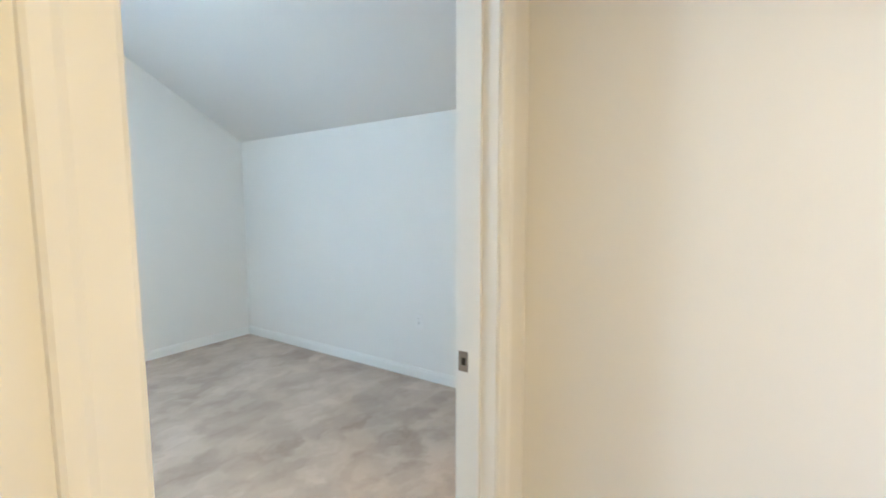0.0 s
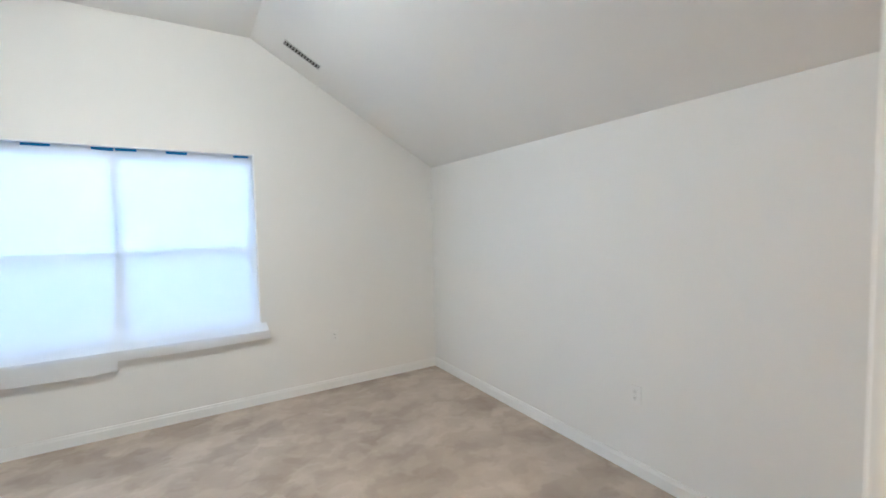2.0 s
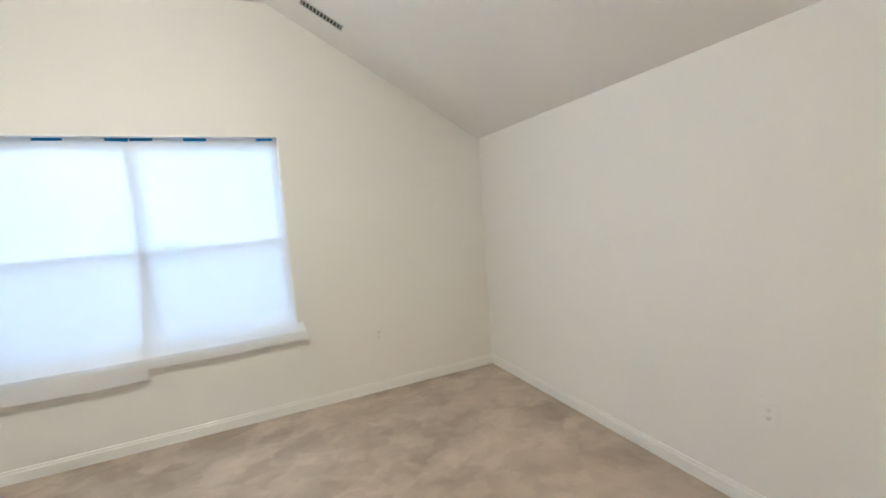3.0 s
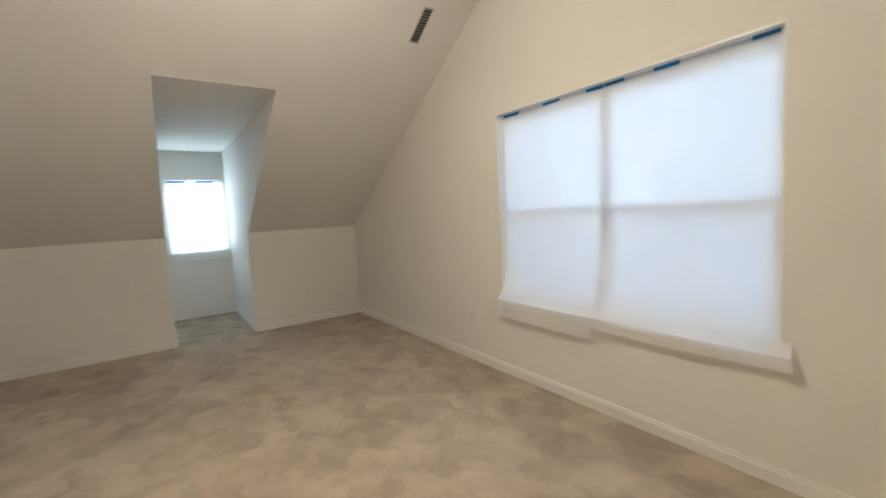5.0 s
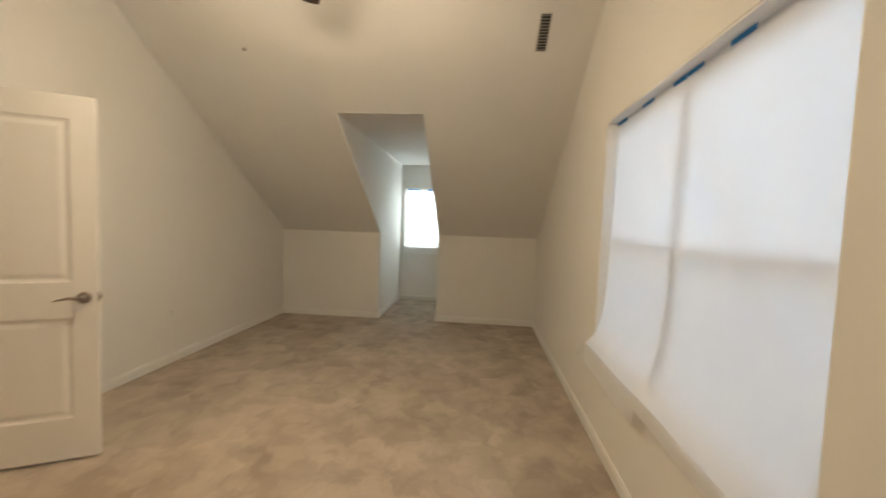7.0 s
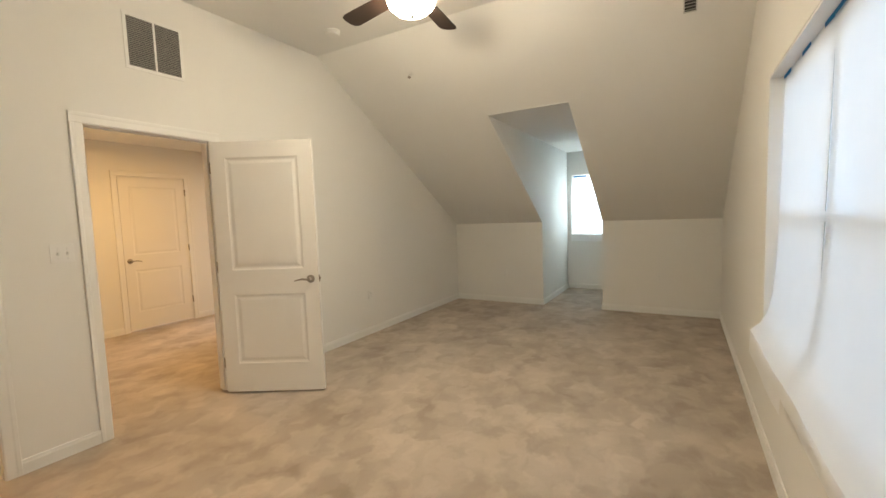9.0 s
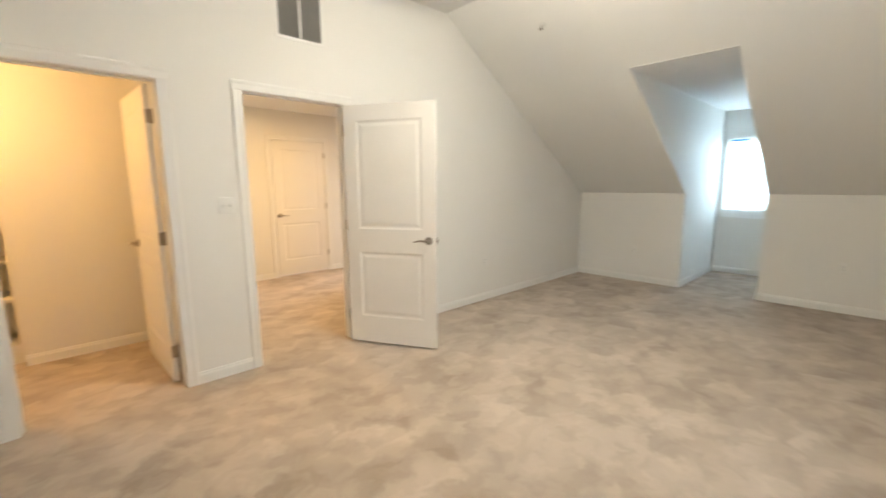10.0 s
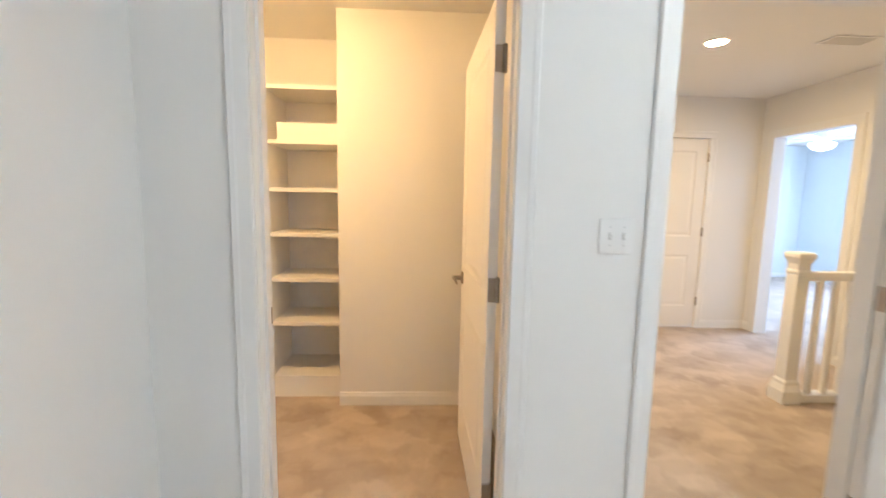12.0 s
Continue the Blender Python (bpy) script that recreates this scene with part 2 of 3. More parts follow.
def mesh(name, bm, mat, smooth=False):
    bmesh.ops.recalc_face_normals(bm, faces=bm.faces)
    me = bpy.data.meshes.new(name)
    bm.to_mesh(me)
    bm.free()
    me.materials.append(mat)
    if smooth:
        for p in me.polygons:
            p.use_smooth = True
        me.set_sharp_from_angle(angle=radians(35))
    return new(name, me)


def structure(name, bm, mat, label, category, smooth=False):
    return tagged(mesh(name, bm, mat, smooth), label, category, kind="structure")


def thing(name, m, label, category, group="", kind=""):
    ob = new(name)
    ob.matrix_world = m
    ob.empty_display_size = 0.1
    return tagged(ob, label, category, group, kind)


def part(name, bm, mat, parent, label="", smooth=True):
    ob = mesh(name, bm, mat, smooth)
    ob.parent = parent
    return tagged(ob, label)


def B():
    return bmesh.new()


# ---- plan ----
XK, XC = -4.915, 1.675          # knee wall with the dormer, side wall
YW = 3.685                      # gable wall with the double window
ZK, ZC, ZF = 1.247, 2.10, 3.065  # knee wall, side wall, flat ceiling
SD, SC = 0.625, 0.57            # the two slopes
XD, XB = XK + (ZF - ZK) / SD, XC - (ZF - ZC) / SC
Y1, Y2, XA, XW, ZD = 1.45, 2.297, -2.99, -6.48, 2.445   # dormer
TH = 0.12
ZH = 2.47                       # hall, closet and far room ceiling
E0, E1, C0, C1, ZO = -0.81, 0.0, 0.515, 1.327, 2.045    # door openings
G0, G1, GZ0, GZ1 = -1.892, -0.030, 0.63, 2.120           # gable window opening
D0, D1, DZ0, DZ1 = 1.525, 2.272, 0.98, 2.03              # dormer window opening
HY, HX = -3.0, -2.76            # hall end walls


def roof(x):
    return min(ZK + SD * (x - XK), ZF, ZC + SC * (XC - x))


def gable(bm, x0, x1, z0, y0, y1):
    """Upright wall between x0 and x1 from z0 up to just over the sloping ceiling."""
    xs = [x0] + [x for x in (XD, XB) if x0 < x < x1] + [x1]
    prism(bm, [(x0, z0), (x1, z0)] + [(x, roof(x) + 0.10) for x in reversed(xs)], "y", y0, y1)


# ---- floor and ground ----
bm = B()
box(bm, XW - TH, 2.45, -3.12, YW + 0.145, -0.25, 0)
box(bm, -6.45, -2.88, -6.35, -3.12, -0.25, 0)
structure("floor", bm, CARPET, "beige plush carpet with brushed foot marks", "carpet")
bm = B()
box(bm, -400, 400, -400, 400, -3.6, -3.4)
structure("ground", bm, SOIL, "grassy ground far below the windows", "ground")

# ---- bedroom walls ----
jt = 0.018
bm = B()
gable(bm, XK - TH, E0 - jt, 0, -TH, 0)
gable(bm, E0 - jt, E1 + jt, ZO + jt, -TH, 0)
gable(bm, E1 + jt, C0 - jt, 0, -TH, 0)
gable(bm, C0 - jt, C1 + jt, ZO + jt, -TH, 0)
gable(bm, C1 + jt, XC + TH, 0, -TH, 0)
structure("wall_south", bm, WALL, "cream painted wall with two door openings", "wall")
bm = B()
gable(bm, XK - TH, G0, 0, YW, YW + 0.145)
prism(bm, [(G0, 0), (G1, 0), (G1, GZ0), (G0, GZ0)], "y", YW, YW + 0.145)
gable(bm, G0, G1, GZ1, YW, YW + 0.145)
gable(bm, G1, XC + TH, 0, YW, YW + 0.145)
structure("wall_north", bm, WALL, "cream painted gable wall round the double window", "wall")
bm = B()
box(bm, XC, XC + TH, 0, YW, 0, ZC + 0.10)
structure("wall_east", bm, WALL, "cream painted side wall under the sloping ceiling", "wall")
bm = B()
box(bm, XK - TH, XK, 0, Y1, 0, ZK + 0.12)
box(bm, XK - TH, XK, Y2, YW, 0, ZK + 0.12)
structure("wall_west", bm, WALL, "low cream knee wall either side of the dormer", "wall")
bm = B()
for ya, yb in ((Y1 - 0.10, Y1), (Y2, Y2 + 0.10)):
    prism(bm, [(XW, 0), (XK - TH, 0), (XK - TH, ZK + 0.12), (XK, ZK + 0.12), (XK + (ZD - ZK) / SD, ZD + 0.12), (XW, ZD + 0.12)], "y", ya, yb)
structure("wall_dormer_sides", bm, WALL, "cream painted side walls of the dormer", "wall")
bm = B()
box(bm, XW - TH, XW, Y1 - 0.10, D0, 0, ZD + 0.12)
box(bm, XW - TH, XW, D1, Y2 + 0.10, 0, ZD + 0.12)
box(bm, XW - TH, XW, D0, D1, 0, DZ0)
box(bm, XW - TH, XW, D0, D1, DZ1, ZD + 0.12)
structure("wall_dormer_end", bm, WALL, "cream painted wall under the dormer window", "wall")

# ---- bedroom ceiling: two slopes, a flat strip and the dormer's ceiling ----
bm = B()


def slab(x0, x1, z0, z1, y0, y1):
    prism(bm, [(x0, z0), (x1, z1), (x1, z1 + 0.12), (x0, z0 + 0.12)], "y", y0, y1)


ZA = ZK + SD * (XA - XK)
slab(XK, XA, ZK, ZA, 0, Y1)
slab(XK, XA, ZK, ZA, Y2, YW)
slab(XA, XD, ZA, ZF, 0, YW)
slab(XD, XB, ZF, ZF, 0, YW)
slab(XB, XC, ZF, ZC, 0, YW)
slab(XW, XA, ZD, ZD, Y1, Y2)
structure("ceiling", bm, CEIL, "off-white sloping attic ceiling with flat middle strip", "ceiling")

# ---- hall, closet and far room shells ----
bm = B()
h0, h1 = -2.19 - 0.004, -1.375 + 0.004
box(bm, HX - TH, h0, HY - TH, HY, 0, ZH + TH)
box(bm, h1, 0.2, HY - TH, HY, 0, ZH + TH)
box(bm, h0, h1, HY - TH, HY, 2.055, ZH + TH)
structure("wall_hall_south", bm, WALL, "cream painted hall wall round a closed door", "wall")
bm = B()
F0, F1 = -2.83, -2.02
box(bm, HX - TH, HX, HY, F0 - jt, 0, ZH + TH)
box(bm, HX - TH, HX, F1 + jt, -TH, 0, ZH + TH)
box(bm, HX - TH, HX, F0 - jt, F1 + jt, ZO + jt, ZH + TH)
structure("wall_hall_west", bm, WALL, "cream painted hall wall with an open doorway", "wall")
bm = B()
box(bm, 0.2, 0.36, HY - TH, -TH, 0, ZH + TH)
structure("wall_hall_east", bm, WALL, "cream painted wall between hall and closet", "wall")
for name, dims in (("wall_closet_front", (0.36, 1.335, -1.80, -1.29)), ("wall_closet_back", (0.36, 2.45, -1.92, -1.80)),
                   ("wall_closet_east", (2.33, 2.45, -1.80, -TH)), ("wall_closet_north", (XC + TH, 2.45, -TH, 0))):
    bm = B()
    box(bm, *dims, 0, ZH + TH)
    structure(name, bm, WALL, "cream painted wall of the walk-in closet", "wall")
bm = B()
box(bm, HX, 0.2, HY, -TH, ZH, ZH + TH)
structure("ceiling_hall", bm, CEIL, "off-white flat hall ceiling", "ceiling")
bm = B()
box(bm, 0.36, 2.33, -1.29, -TH, ZH, ZH + TH)
box(bm, 1.335, 2.33, -1.80, -1.29, ZH, ZH + TH)
structure("ceiling_closet", bm, CEIL, "off-white flat closet ceiling", "ceiling")
for name, dims in (("wall_far_room_south", (-6.45, HX - TH, -6.35, -6.23)), ("wall_far_room_north", (-6.45, HX - TH, -1.55, -1.43)), ("wall_far_room_east", (HX - TH, HX, -6.35, HY - TH))):
    bm = B()
    box(bm, *dims, 0, ZH + TH)
    structure(name, bm, FARWALL, "pale blue daylit wall of the far room", "wall")
bm = B()
prism(bm, [(-6.23, 0), (-1.55, 0), (-1.55, 0.85), (-6.23, 0.85)], "x", -6.45, -6.33)
prism(bm, [(-6.23, 2.15), (-1.55, 2.15), (-1.55, ZH + TH), (-6.23, ZH + TH)], "x", -6.45, -6.33)
# the gap between these two is unseen, added for the far room's lamp
box(bm, -6.45, -6.33, -6.23, -4.25, 0.85, 2.15)
box(bm, -6.45, -6.33, -2.75, -1.55, 0.85, 2.15)
structure("wall_far_room_west", bm, FARWALL, "pale blue wall of the far room round an unseen opening", "wall")
bm = B()
box(bm, -6.33, HX - TH, -6.23, -1.55, ZH, ZH + TH)
structure("ceiling_far_room", bm, CEIL, "white flat ceiling of the far room", "ceiling")

# ---- baseboards and casings ----


def skirting(name, pieces, label="white painted baseboard along the carpet"):
    """Runs of baseboard: along x or y, against the wall at w, into the room by side."""
    bm = B()
    for along, a, b, w, s in pieces:
        prof = [(w, 0.0), (w + s * 0.013, 0.0), (w + s * 0.013, 0.062), (w + s * 0.009, 0.072), (w + s * 0.007, 0.084), (w, 0.086)]
        if along == "x":
            prism(bm, prof, "x", a, b)
        else:
            prism(bm, prof, "y", a, b)
    structure(name, bm, TRIM, label, "baseboard")


cw = 0.072
skirting("baseboard_south", [("x", XK + 0.013, E0 - cw, 0, 1), ("x", E1 + cw, C0 - cw, 0, 1), ("x", C1 + cw, XC - 0.013, 0, 1)])
skirting("baseboard_north", [("x", XK + 0.013, XC - 0.013, YW, -1)])
skirting("baseboard_east", [("y", 0, YW, XC, -1)])
skirting("baseboard_west", [("y", 0, Y1, XK, 1), ("y", Y2, YW, XK, 1)])
skirting("baseboard_dormer", [("x", XW + 0.013, XK, Y1, 1), ("x", XW + 0.013, XK, Y2, -1), ("y", Y1, Y2, XW, 1)])
skirting("baseboard_hall", [("x", HX + 0.013, h0 - cw, HY, 1), ("x", h1 + cw, 0.187, HY, 1), ("y", HY, -TH, 0.2, -1),
                            ("y", HY, F0 - cw, HX, 1), ("y", F1 + cw, -TH, HX, 1), ("x", HX + 0.013, E0 - cw, -TH, -1)])
skirting("baseboard_closet", [("x", 0.373, 1.335, -1.29, 1), ("y", -1.29, -TH, 0.36, 1), ("y", -1.80, -TH, 2.33, -1)])
skirting("baseboard_far_room", [("x", -6.317, HX - TH, -6.23, 1), ("y", -6.23, -1.55, -6.33, 1)])


def casing_strip(bm, axis, a, b, inner, outer, face, s):
    """Moulded strip: inner and outer edges across, standing off the wall at face by s."""
    o = 1 if outer > inner else -1
    prof = [(inner + o * 0.004, face), (inner + o * 0.004, face + s * 0.008), (inner + o * 0.009, face + s * 0.0105), (inner + o * 0.046, face + s * 0.0125),
            (inner + o * 0.054, face + s * 0.0150), (outer - o * 0.004, face + s * 0.0155), (outer, face + s * 0.012), (outer, face)]
    prism(bm, prof, axis, a, b)


def casing_x(name, x0, x1, face, s, label):
    """Casing round an opening in a wall that runs along x."""
    bm = B()
    casing_strip(bm, "z", 0, ZO + 0.004, x0, x0 - cw, face, s)
    casing_strip(bm, "z", 0, ZO + 0.004, x1, x1 + cw, face, s)
    prof = [(face, ZO + 0.004), (face + s * 0.008, ZO + 0.004), (face + s * 0.0105, ZO + 0.009), (face + s * 0.0125, ZO + 0.046),
            (face + s * 0.0150, ZO + 0.054), (face + s * 0.0155, ZO + cw - 0.004), (face + s * 0.012, ZO + cw), (face, ZO + cw)]
    prism(bm, prof, "x", x0 - cw, x1 + cw)
    structure(name, bm, TRIM, label, "door casing")


casing_x("trim_entry_bedroom_side", E0, E1, 0, 1, "white moulded casing round the bedroom door")
casing_x("trim_closet_bedroom_side", C0, C1, 0, 1, "white moulded casing round the closet door")
casing_x("trim_entry_hall_side", E0, E1, -TH, -1, "white moulded casing on the hall side")
casing_x("trim_hall_door", h0, h1, HY, 1, "white moulded casing round the closed hall door")
bm = B()
box(bm, h0, h1, HY - 0.062, HY - 0.041, 2.015, 2.053)
structure("trim_hall_door_stop", bm, TRIM, "white stop strip over the closed hall door", "door stop")
bm = B()
for y0, o in ((F0, -cw), (F1, cw)):
    box(bm, HX, HX + 0.014, min(y0, y0 + o), max(y0, y0 + o), 0, ZO + cw)
box(bm, HX, HX + 0.014, F0, F1, ZO, ZO + cw)
structure("trim_far_doorway", bm, TRIM, "white casing round the open far doorway", "door casing")


def lining_x(name, x0, x1, stop_y, stop_d, label):
    """Jamb lining with a stop, in a wall that runs along x."""
    bm = B()
    box(bm, x0 - jt, x0, -TH, 0, 0, ZO + jt)
    box(bm, x1, x1 + jt, -TH, 0, 0, ZO + jt)
    box(bm, x0, x1, -TH, 0, ZO, ZO + jt)
    y0, y1 = sorted((stop_y, stop_y + stop_d))
    box(bm, x0, x0 + 0.010, y0, y1, 0, ZO - 0.010)
    box(bm, x1 - 0.010, x1, y0, y1, 0, ZO - 0.010)
    box(bm, x0, x1, y0, y1, ZO - 0.010, ZO)
    return structure(name, bm, TRIM, label, "door jamb")


def jamb_hinge(jamb, x, y0, y1, z, s):
    """The hinge's other leaf, let into the jamb face at x, with its screws."""
    bm = B()
    box(bm, min(x, x + s * 0.0022), max(x, x + s * 0.0022), y0, y1, z - 0.044, z + 0.044)
    leaf = part("hinge_leaf", bm, BRASSY, jamb, "dull metal hinge leaf", smooth=False)
    for k, dz in enumerate((-0.030, 0.0, 0.030)):
        bm = B()
        lathe(bm, [(0, 0.0022), (0.004, 0.0022), (0.003, 0.0032), (0, 0.0034)], 8,
              Matrix.Translation((x, y0 + (y1 - y0) * (0.35 if k == 1 else 0.6), z + dz)) @ Matrix.Rotation(radians(90 * s), 4, "Y"))
        part("screw", bm, NICKEL, leaf, smooth=False)


entry_jamb = lining_x("trim_entry_jamb", E0, E1, -0.040, -0.035, "white door jamb with stop strip")
closet_jamb = lining_x("trim_closet_jamb", C0, C1, -TH + 0.040, 0.035, "white closet door jamb with stop strip")
for z in (0.238, 1.038, 1.838):
    jamb_hinge(entry_jamb, E0, -0.034, 0.002, z, 1)
    jamb_hinge(closet_jamb, C0, -TH - 0.002, -TH + 0.034, z - 0.004, 1)
bm = B()
box(bm, HX - TH, HX, F0 - jt, F0, 0, ZO + jt)
box(bm, HX - TH, HX, F1, F1 + jt, 0, ZO + jt)
box(bm, HX - TH, HX, F0, F1, ZO, ZO + jt)
structure("trim_far_jamb", bm, TRIM, "white jamb of the open far doorway", "door jamb")

# ---- doors ----


def slab_mesh(w, h, t):
    """Two-panel moulded door leaf: hinge edge at x = 0, thickness along y from 0 to t."""
    bm = B()
    panels = ((0.115, w - 0.115, 0.235, 0.80), (0.115, w - 0.115, 1.00, h - 0.125))
    for y, s in ((0.0, 1), (t, -1)):
        def q(x0, x1, z0, z1):
            bm.faces.new([bm.verts.new((x, y, z)) for x, z in ((x0, z0), (x1, z0), (x1, z1), (x0, z1))])
        q(0, 0.115, 0, h), q(w - 0.115, w, 0, h)
        q(0.115, w - 0.115, 0, 0.235), q(0.115, w - 0.115, 0.80, 1.00), q(0.115, w - 0.115, h - 0.125, h)
        for x0, x1, z0, z1 in panels:
            last = None
            for inset, deep in ((0, 0), (0.004, 0.003), (0.016, 0.0065), (0.024, 0.0065), (0.044, 0.0025), (0.050, 0.002)):
                yy = y + s * deep
                ring = [bm.verts.new((x, yy, z)) for x, z in ((x0 + inset, z0 + inset), (x1 - inset, z0 + inset), (x1 - inset, z1 - inset), (x0 + inset, z1 - inset))]
                if last:
                    for i in range(4):
                        bm.faces.new((last[i], last[(i + 1) % 4], ring[(i + 1) % 4], ring[i]))
                last = ring
            bm.faces.new(last)
    for a, b in (((0, 0), (0, h)), ((0, h), (w, h)), ((w, h), (w, 0)), ((w, 0), (0, 0))):
        bm.faces.new([bm.verts.new(c) for c in ((a[0], 0, a[1]), (b[0], 0, b[1]), (b[0], t, b[1]), (a[0], t, a[1]))])
    bmesh.ops.remove_doubles(bm, verts=bm.verts, dist=1e-5)
    return bm


def lever(parent, x, z, y, s, towards):
    """Lever handle on one face: s is the way out of the face, towards the way the lever points."""
    bm = B()
    out = Matrix.Translation((x, y, z)) @ Matrix.Rotation(radians(-90 * s), 4, "X")
    lathe(bm, [(0, 0), (0.033, 0), (0.033, 0.004), (0.030, 0.009), (0.016, 0.012), (0.012, 0.016), (0.011, 0.045), (0.012, 0.055), (0, 0.058)], 24, out)
    d = towards
    tube(bm, [(x - d * 0.008, y + s * 0.048, z), (x + d * 0.02, y + s * 0.05, z + 0.001), (x + d * 0.055, y + s * 0.05, z + 0.005), (x + d * 0.09, y + s * 0.047, z - 0.002), (x + d * 0.118, y + s * 0.044, z - 0.009)],
         [0.0085, 0.0085, 0.0075, 0.0065, 0.0045], 10)
    part("handle", bm, NICKEL, parent, "satin nickel lever handle")


def hinge(parent, x, y, z, s=1):
    """Butt hinge: barrel at x, y with one leaf on the door edge."""
    bm = B()
    lathe(bm, [(0, -0.046), (0.0085, -0.046), (0.0085, 0.046), (0, 0.049)], 10, Matrix.Translation((x, y, z)))
    box(bm, x - 0.002, x + 0.001, y, y + s * 0.033, z - 0.044, z + 0.044)
    part("hinge", bm, BRASSY, parent, "dull metal hinge")


def door(name, m, w, h, label, levers, hinge_y, hinge_s, latch=True, hinges=(0.22, 1.02, 1.82), grip=0.925):
    """Door leaf hung at its hinge edge."""
    t = 0.035
    ob = thing(name, m, label, "door", kind="structure")
    part("leaf", slab_mesh(w, h, t), DOOR, ob, "white moulded two-panel leaf", smooth=False)
    for face in levers:
        lever(ob, w - 0.062, grip, t if face > 0 else 0.0, face, -1)
    for z in hinges:
        hinge(ob, -0.003, hinge_y, z, hinge_s)
    if latch:
        bm = B()
        box(bm, w - 0.001, w + 0.0015, t / 2 - 0.0125, t / 2 + 0.0125, grip - 0.028, grip + 0.028)
        prism(bm, [(t / 2 - 0.006, grip - 0.01), (t / 2 + 0.006, grip - 0.01), (t / 2 + 0.006, grip + 0.01), (t / 2 - 0.006, grip + 0.01)], "x", w, w + 0.011)
        part("latch", bm, BRASSY, ob, "metal latch bolt and face plate")
    return ob


# bedroom door, swung well back into the room: hung on the west jamb
door("door_bedroom", pose(-0.796, 0.036, 0.018, 0, 0, 119.5) @ Matrix.Translation((0, -0.035, 0)), 0.80, 2.01,
     "white two-panel bedroom door, standing wide open", (1, -1), 0.038, -1, grip=0.913)
# closet door, opened into the closet against its wall
door("door_closet", pose(0.530, -0.129, 0.014, 0, 0, -88.5), 0.80, 2.02,
     "white two-panel closet door, open into the closet", (1, -1), 0.0, 1)
# closed hall door
door("door_hall", pose(-2.19, HY - 0.004, 0.012, 0, 0, 0) @ Matrix.Translation((0, -0.035, 0)), 0.812, 2.030,
     "white two-panel hall door, closed", (1,), 0.047, -1, latch=False, hinges=(0.29, 1.05, 1.84))


def strike(x, y, z, s, label):
    ob = thing("strike_plate", pose(x, y, z), label, "strike plate")
    bm = B()
    for z0, z1 in ((-0.029, -0.011), (0.011, 0.029)):
        box(bm, 0, s * 0.0015, -0.014, 0.016, z0, z1)
    box(bm, 0, s * 0.0015, -0.014, -0.007, -0.011, 0.011)
    box(bm, 0, s * 0.0015, 0.007, 0.016, -0.011, 0.011)
    part("plate", bm, BRASSY, ob, "dull metal plate", smooth=False)
    # the slot is not cut: its shade is a dark plate
    bm = B()
    box(bm, 0, s * 0.0006, -0.007, 0.007, -0.011, 0.011)
    part("slot", bm, HOLE_SHADE, ob, "dark plate for the shade in the latch slot", smooth=False)


strike(E1, -0.020, 0.94, -1, "metal strike plate on the bedroom door jamb")
strike(C1, -0.100, 0.94, -1, "metal strike plate on the closet door jamb")

# ---- gable window ----


def sash_window(name, m, width, height, lights, rail, label):
    """Vinyl double-hung window: x across, y out of the room, z up from the sill. lights: pane spans across."""
    ob = thing(name, m, label, "window", kind="structure")
    bm = B()
    e = 0.038
    box(bm, 0, lights[0][0], 0, e, 0, height)
    box(bm, lights[-1][1], width, 0, e, 0, height)
    box(bm, lights[0][0], lights[-1][1], 0, e, height - 0.042, height)
    box(bm, lights[0][0], lights[-1][1], 0, e, 0, 0.045)
    for (a0, a1), (b0, b1) in zip(lights, lights[1:]):
        box(bm, a1, b0, 0, e, 0.045, height - 0.042)
    part("window_frame", bm, VINYL, ob, "white vinyl frame", smooth=False)
    for x0, x1 in lights:
        for lower, z0, z1, y0 in ((True, 0.045, rail + 0.020, 0.004), (False, rail - 0.020, height - 0.042, 0.0245)):
            bm = B()
            s = 0.022
            box(bm, x0, x0 + s, y0 - 0.003, y0 + 0.012, z0, z1)
            box(bm, x1 - s, x1, y0 - 0.003, y0 + 0.012, z0, z1)
            box(bm, x0 + s, x1 - s, y0 - 0.003, y0 + 0.012, z0, z0 + 0.042)
            box(bm, x0 + s, x1 - s, y0 - 0.003, y0 + 0.012, z1 - 0.042, z1)
            sash = part("sash", bm, VINYL, ob, "white vinyl sash", smooth=False)
            bm = B()
            box(bm, x0 + s, x1 - s, y0 + 0.003, y0 + 0.006, z0 + 0.042, z1 - 0.042)
            pane = part("pane", bm, GLASS, sash, "clear glass pane", smooth=False)
            pane.visible_shadow = False
        bm = B()
        box(bm, x0 + 0.02, x1 - 0.02, 0.0395, 0.0403, 0.05, rail)
        part("insect_screen", bm, MESH, ob, "grey insect screen over the lower half", smooth=False)
    return ob


gx = -0.965
sash_window("window_1", pose(G0, YW + 0.098, GZ0), G1 - G0, GZ1 - GZ0, ((0.040, gx - 0.010 - G0), (gx + 0.010 - G0, G1 - G0 - 0.040)), 1.335 - GZ0,
            "white vinyl double window papered over from inside")
sash_window("window_2", pose(XW - 0.080, D0, DZ0, 0, 0, 90), D1 - D0, DZ1 - DZ0, ((0.035, D1 - D0 - 0.035),), 1.51 - DZ0,
            "white vinyl dormer window papered over from inside")


def stool(name, x0, x1, wall, z, depth, m, label):
    bm = B()
    soft_box(bm, x0, x1, wall - 0.045, wall + depth, z - 0.022, z, 0.006, 3)
    ob = structure(name, bm, TRIM, label, "window sill", True)
    ob.matrix_world = m
    return ob


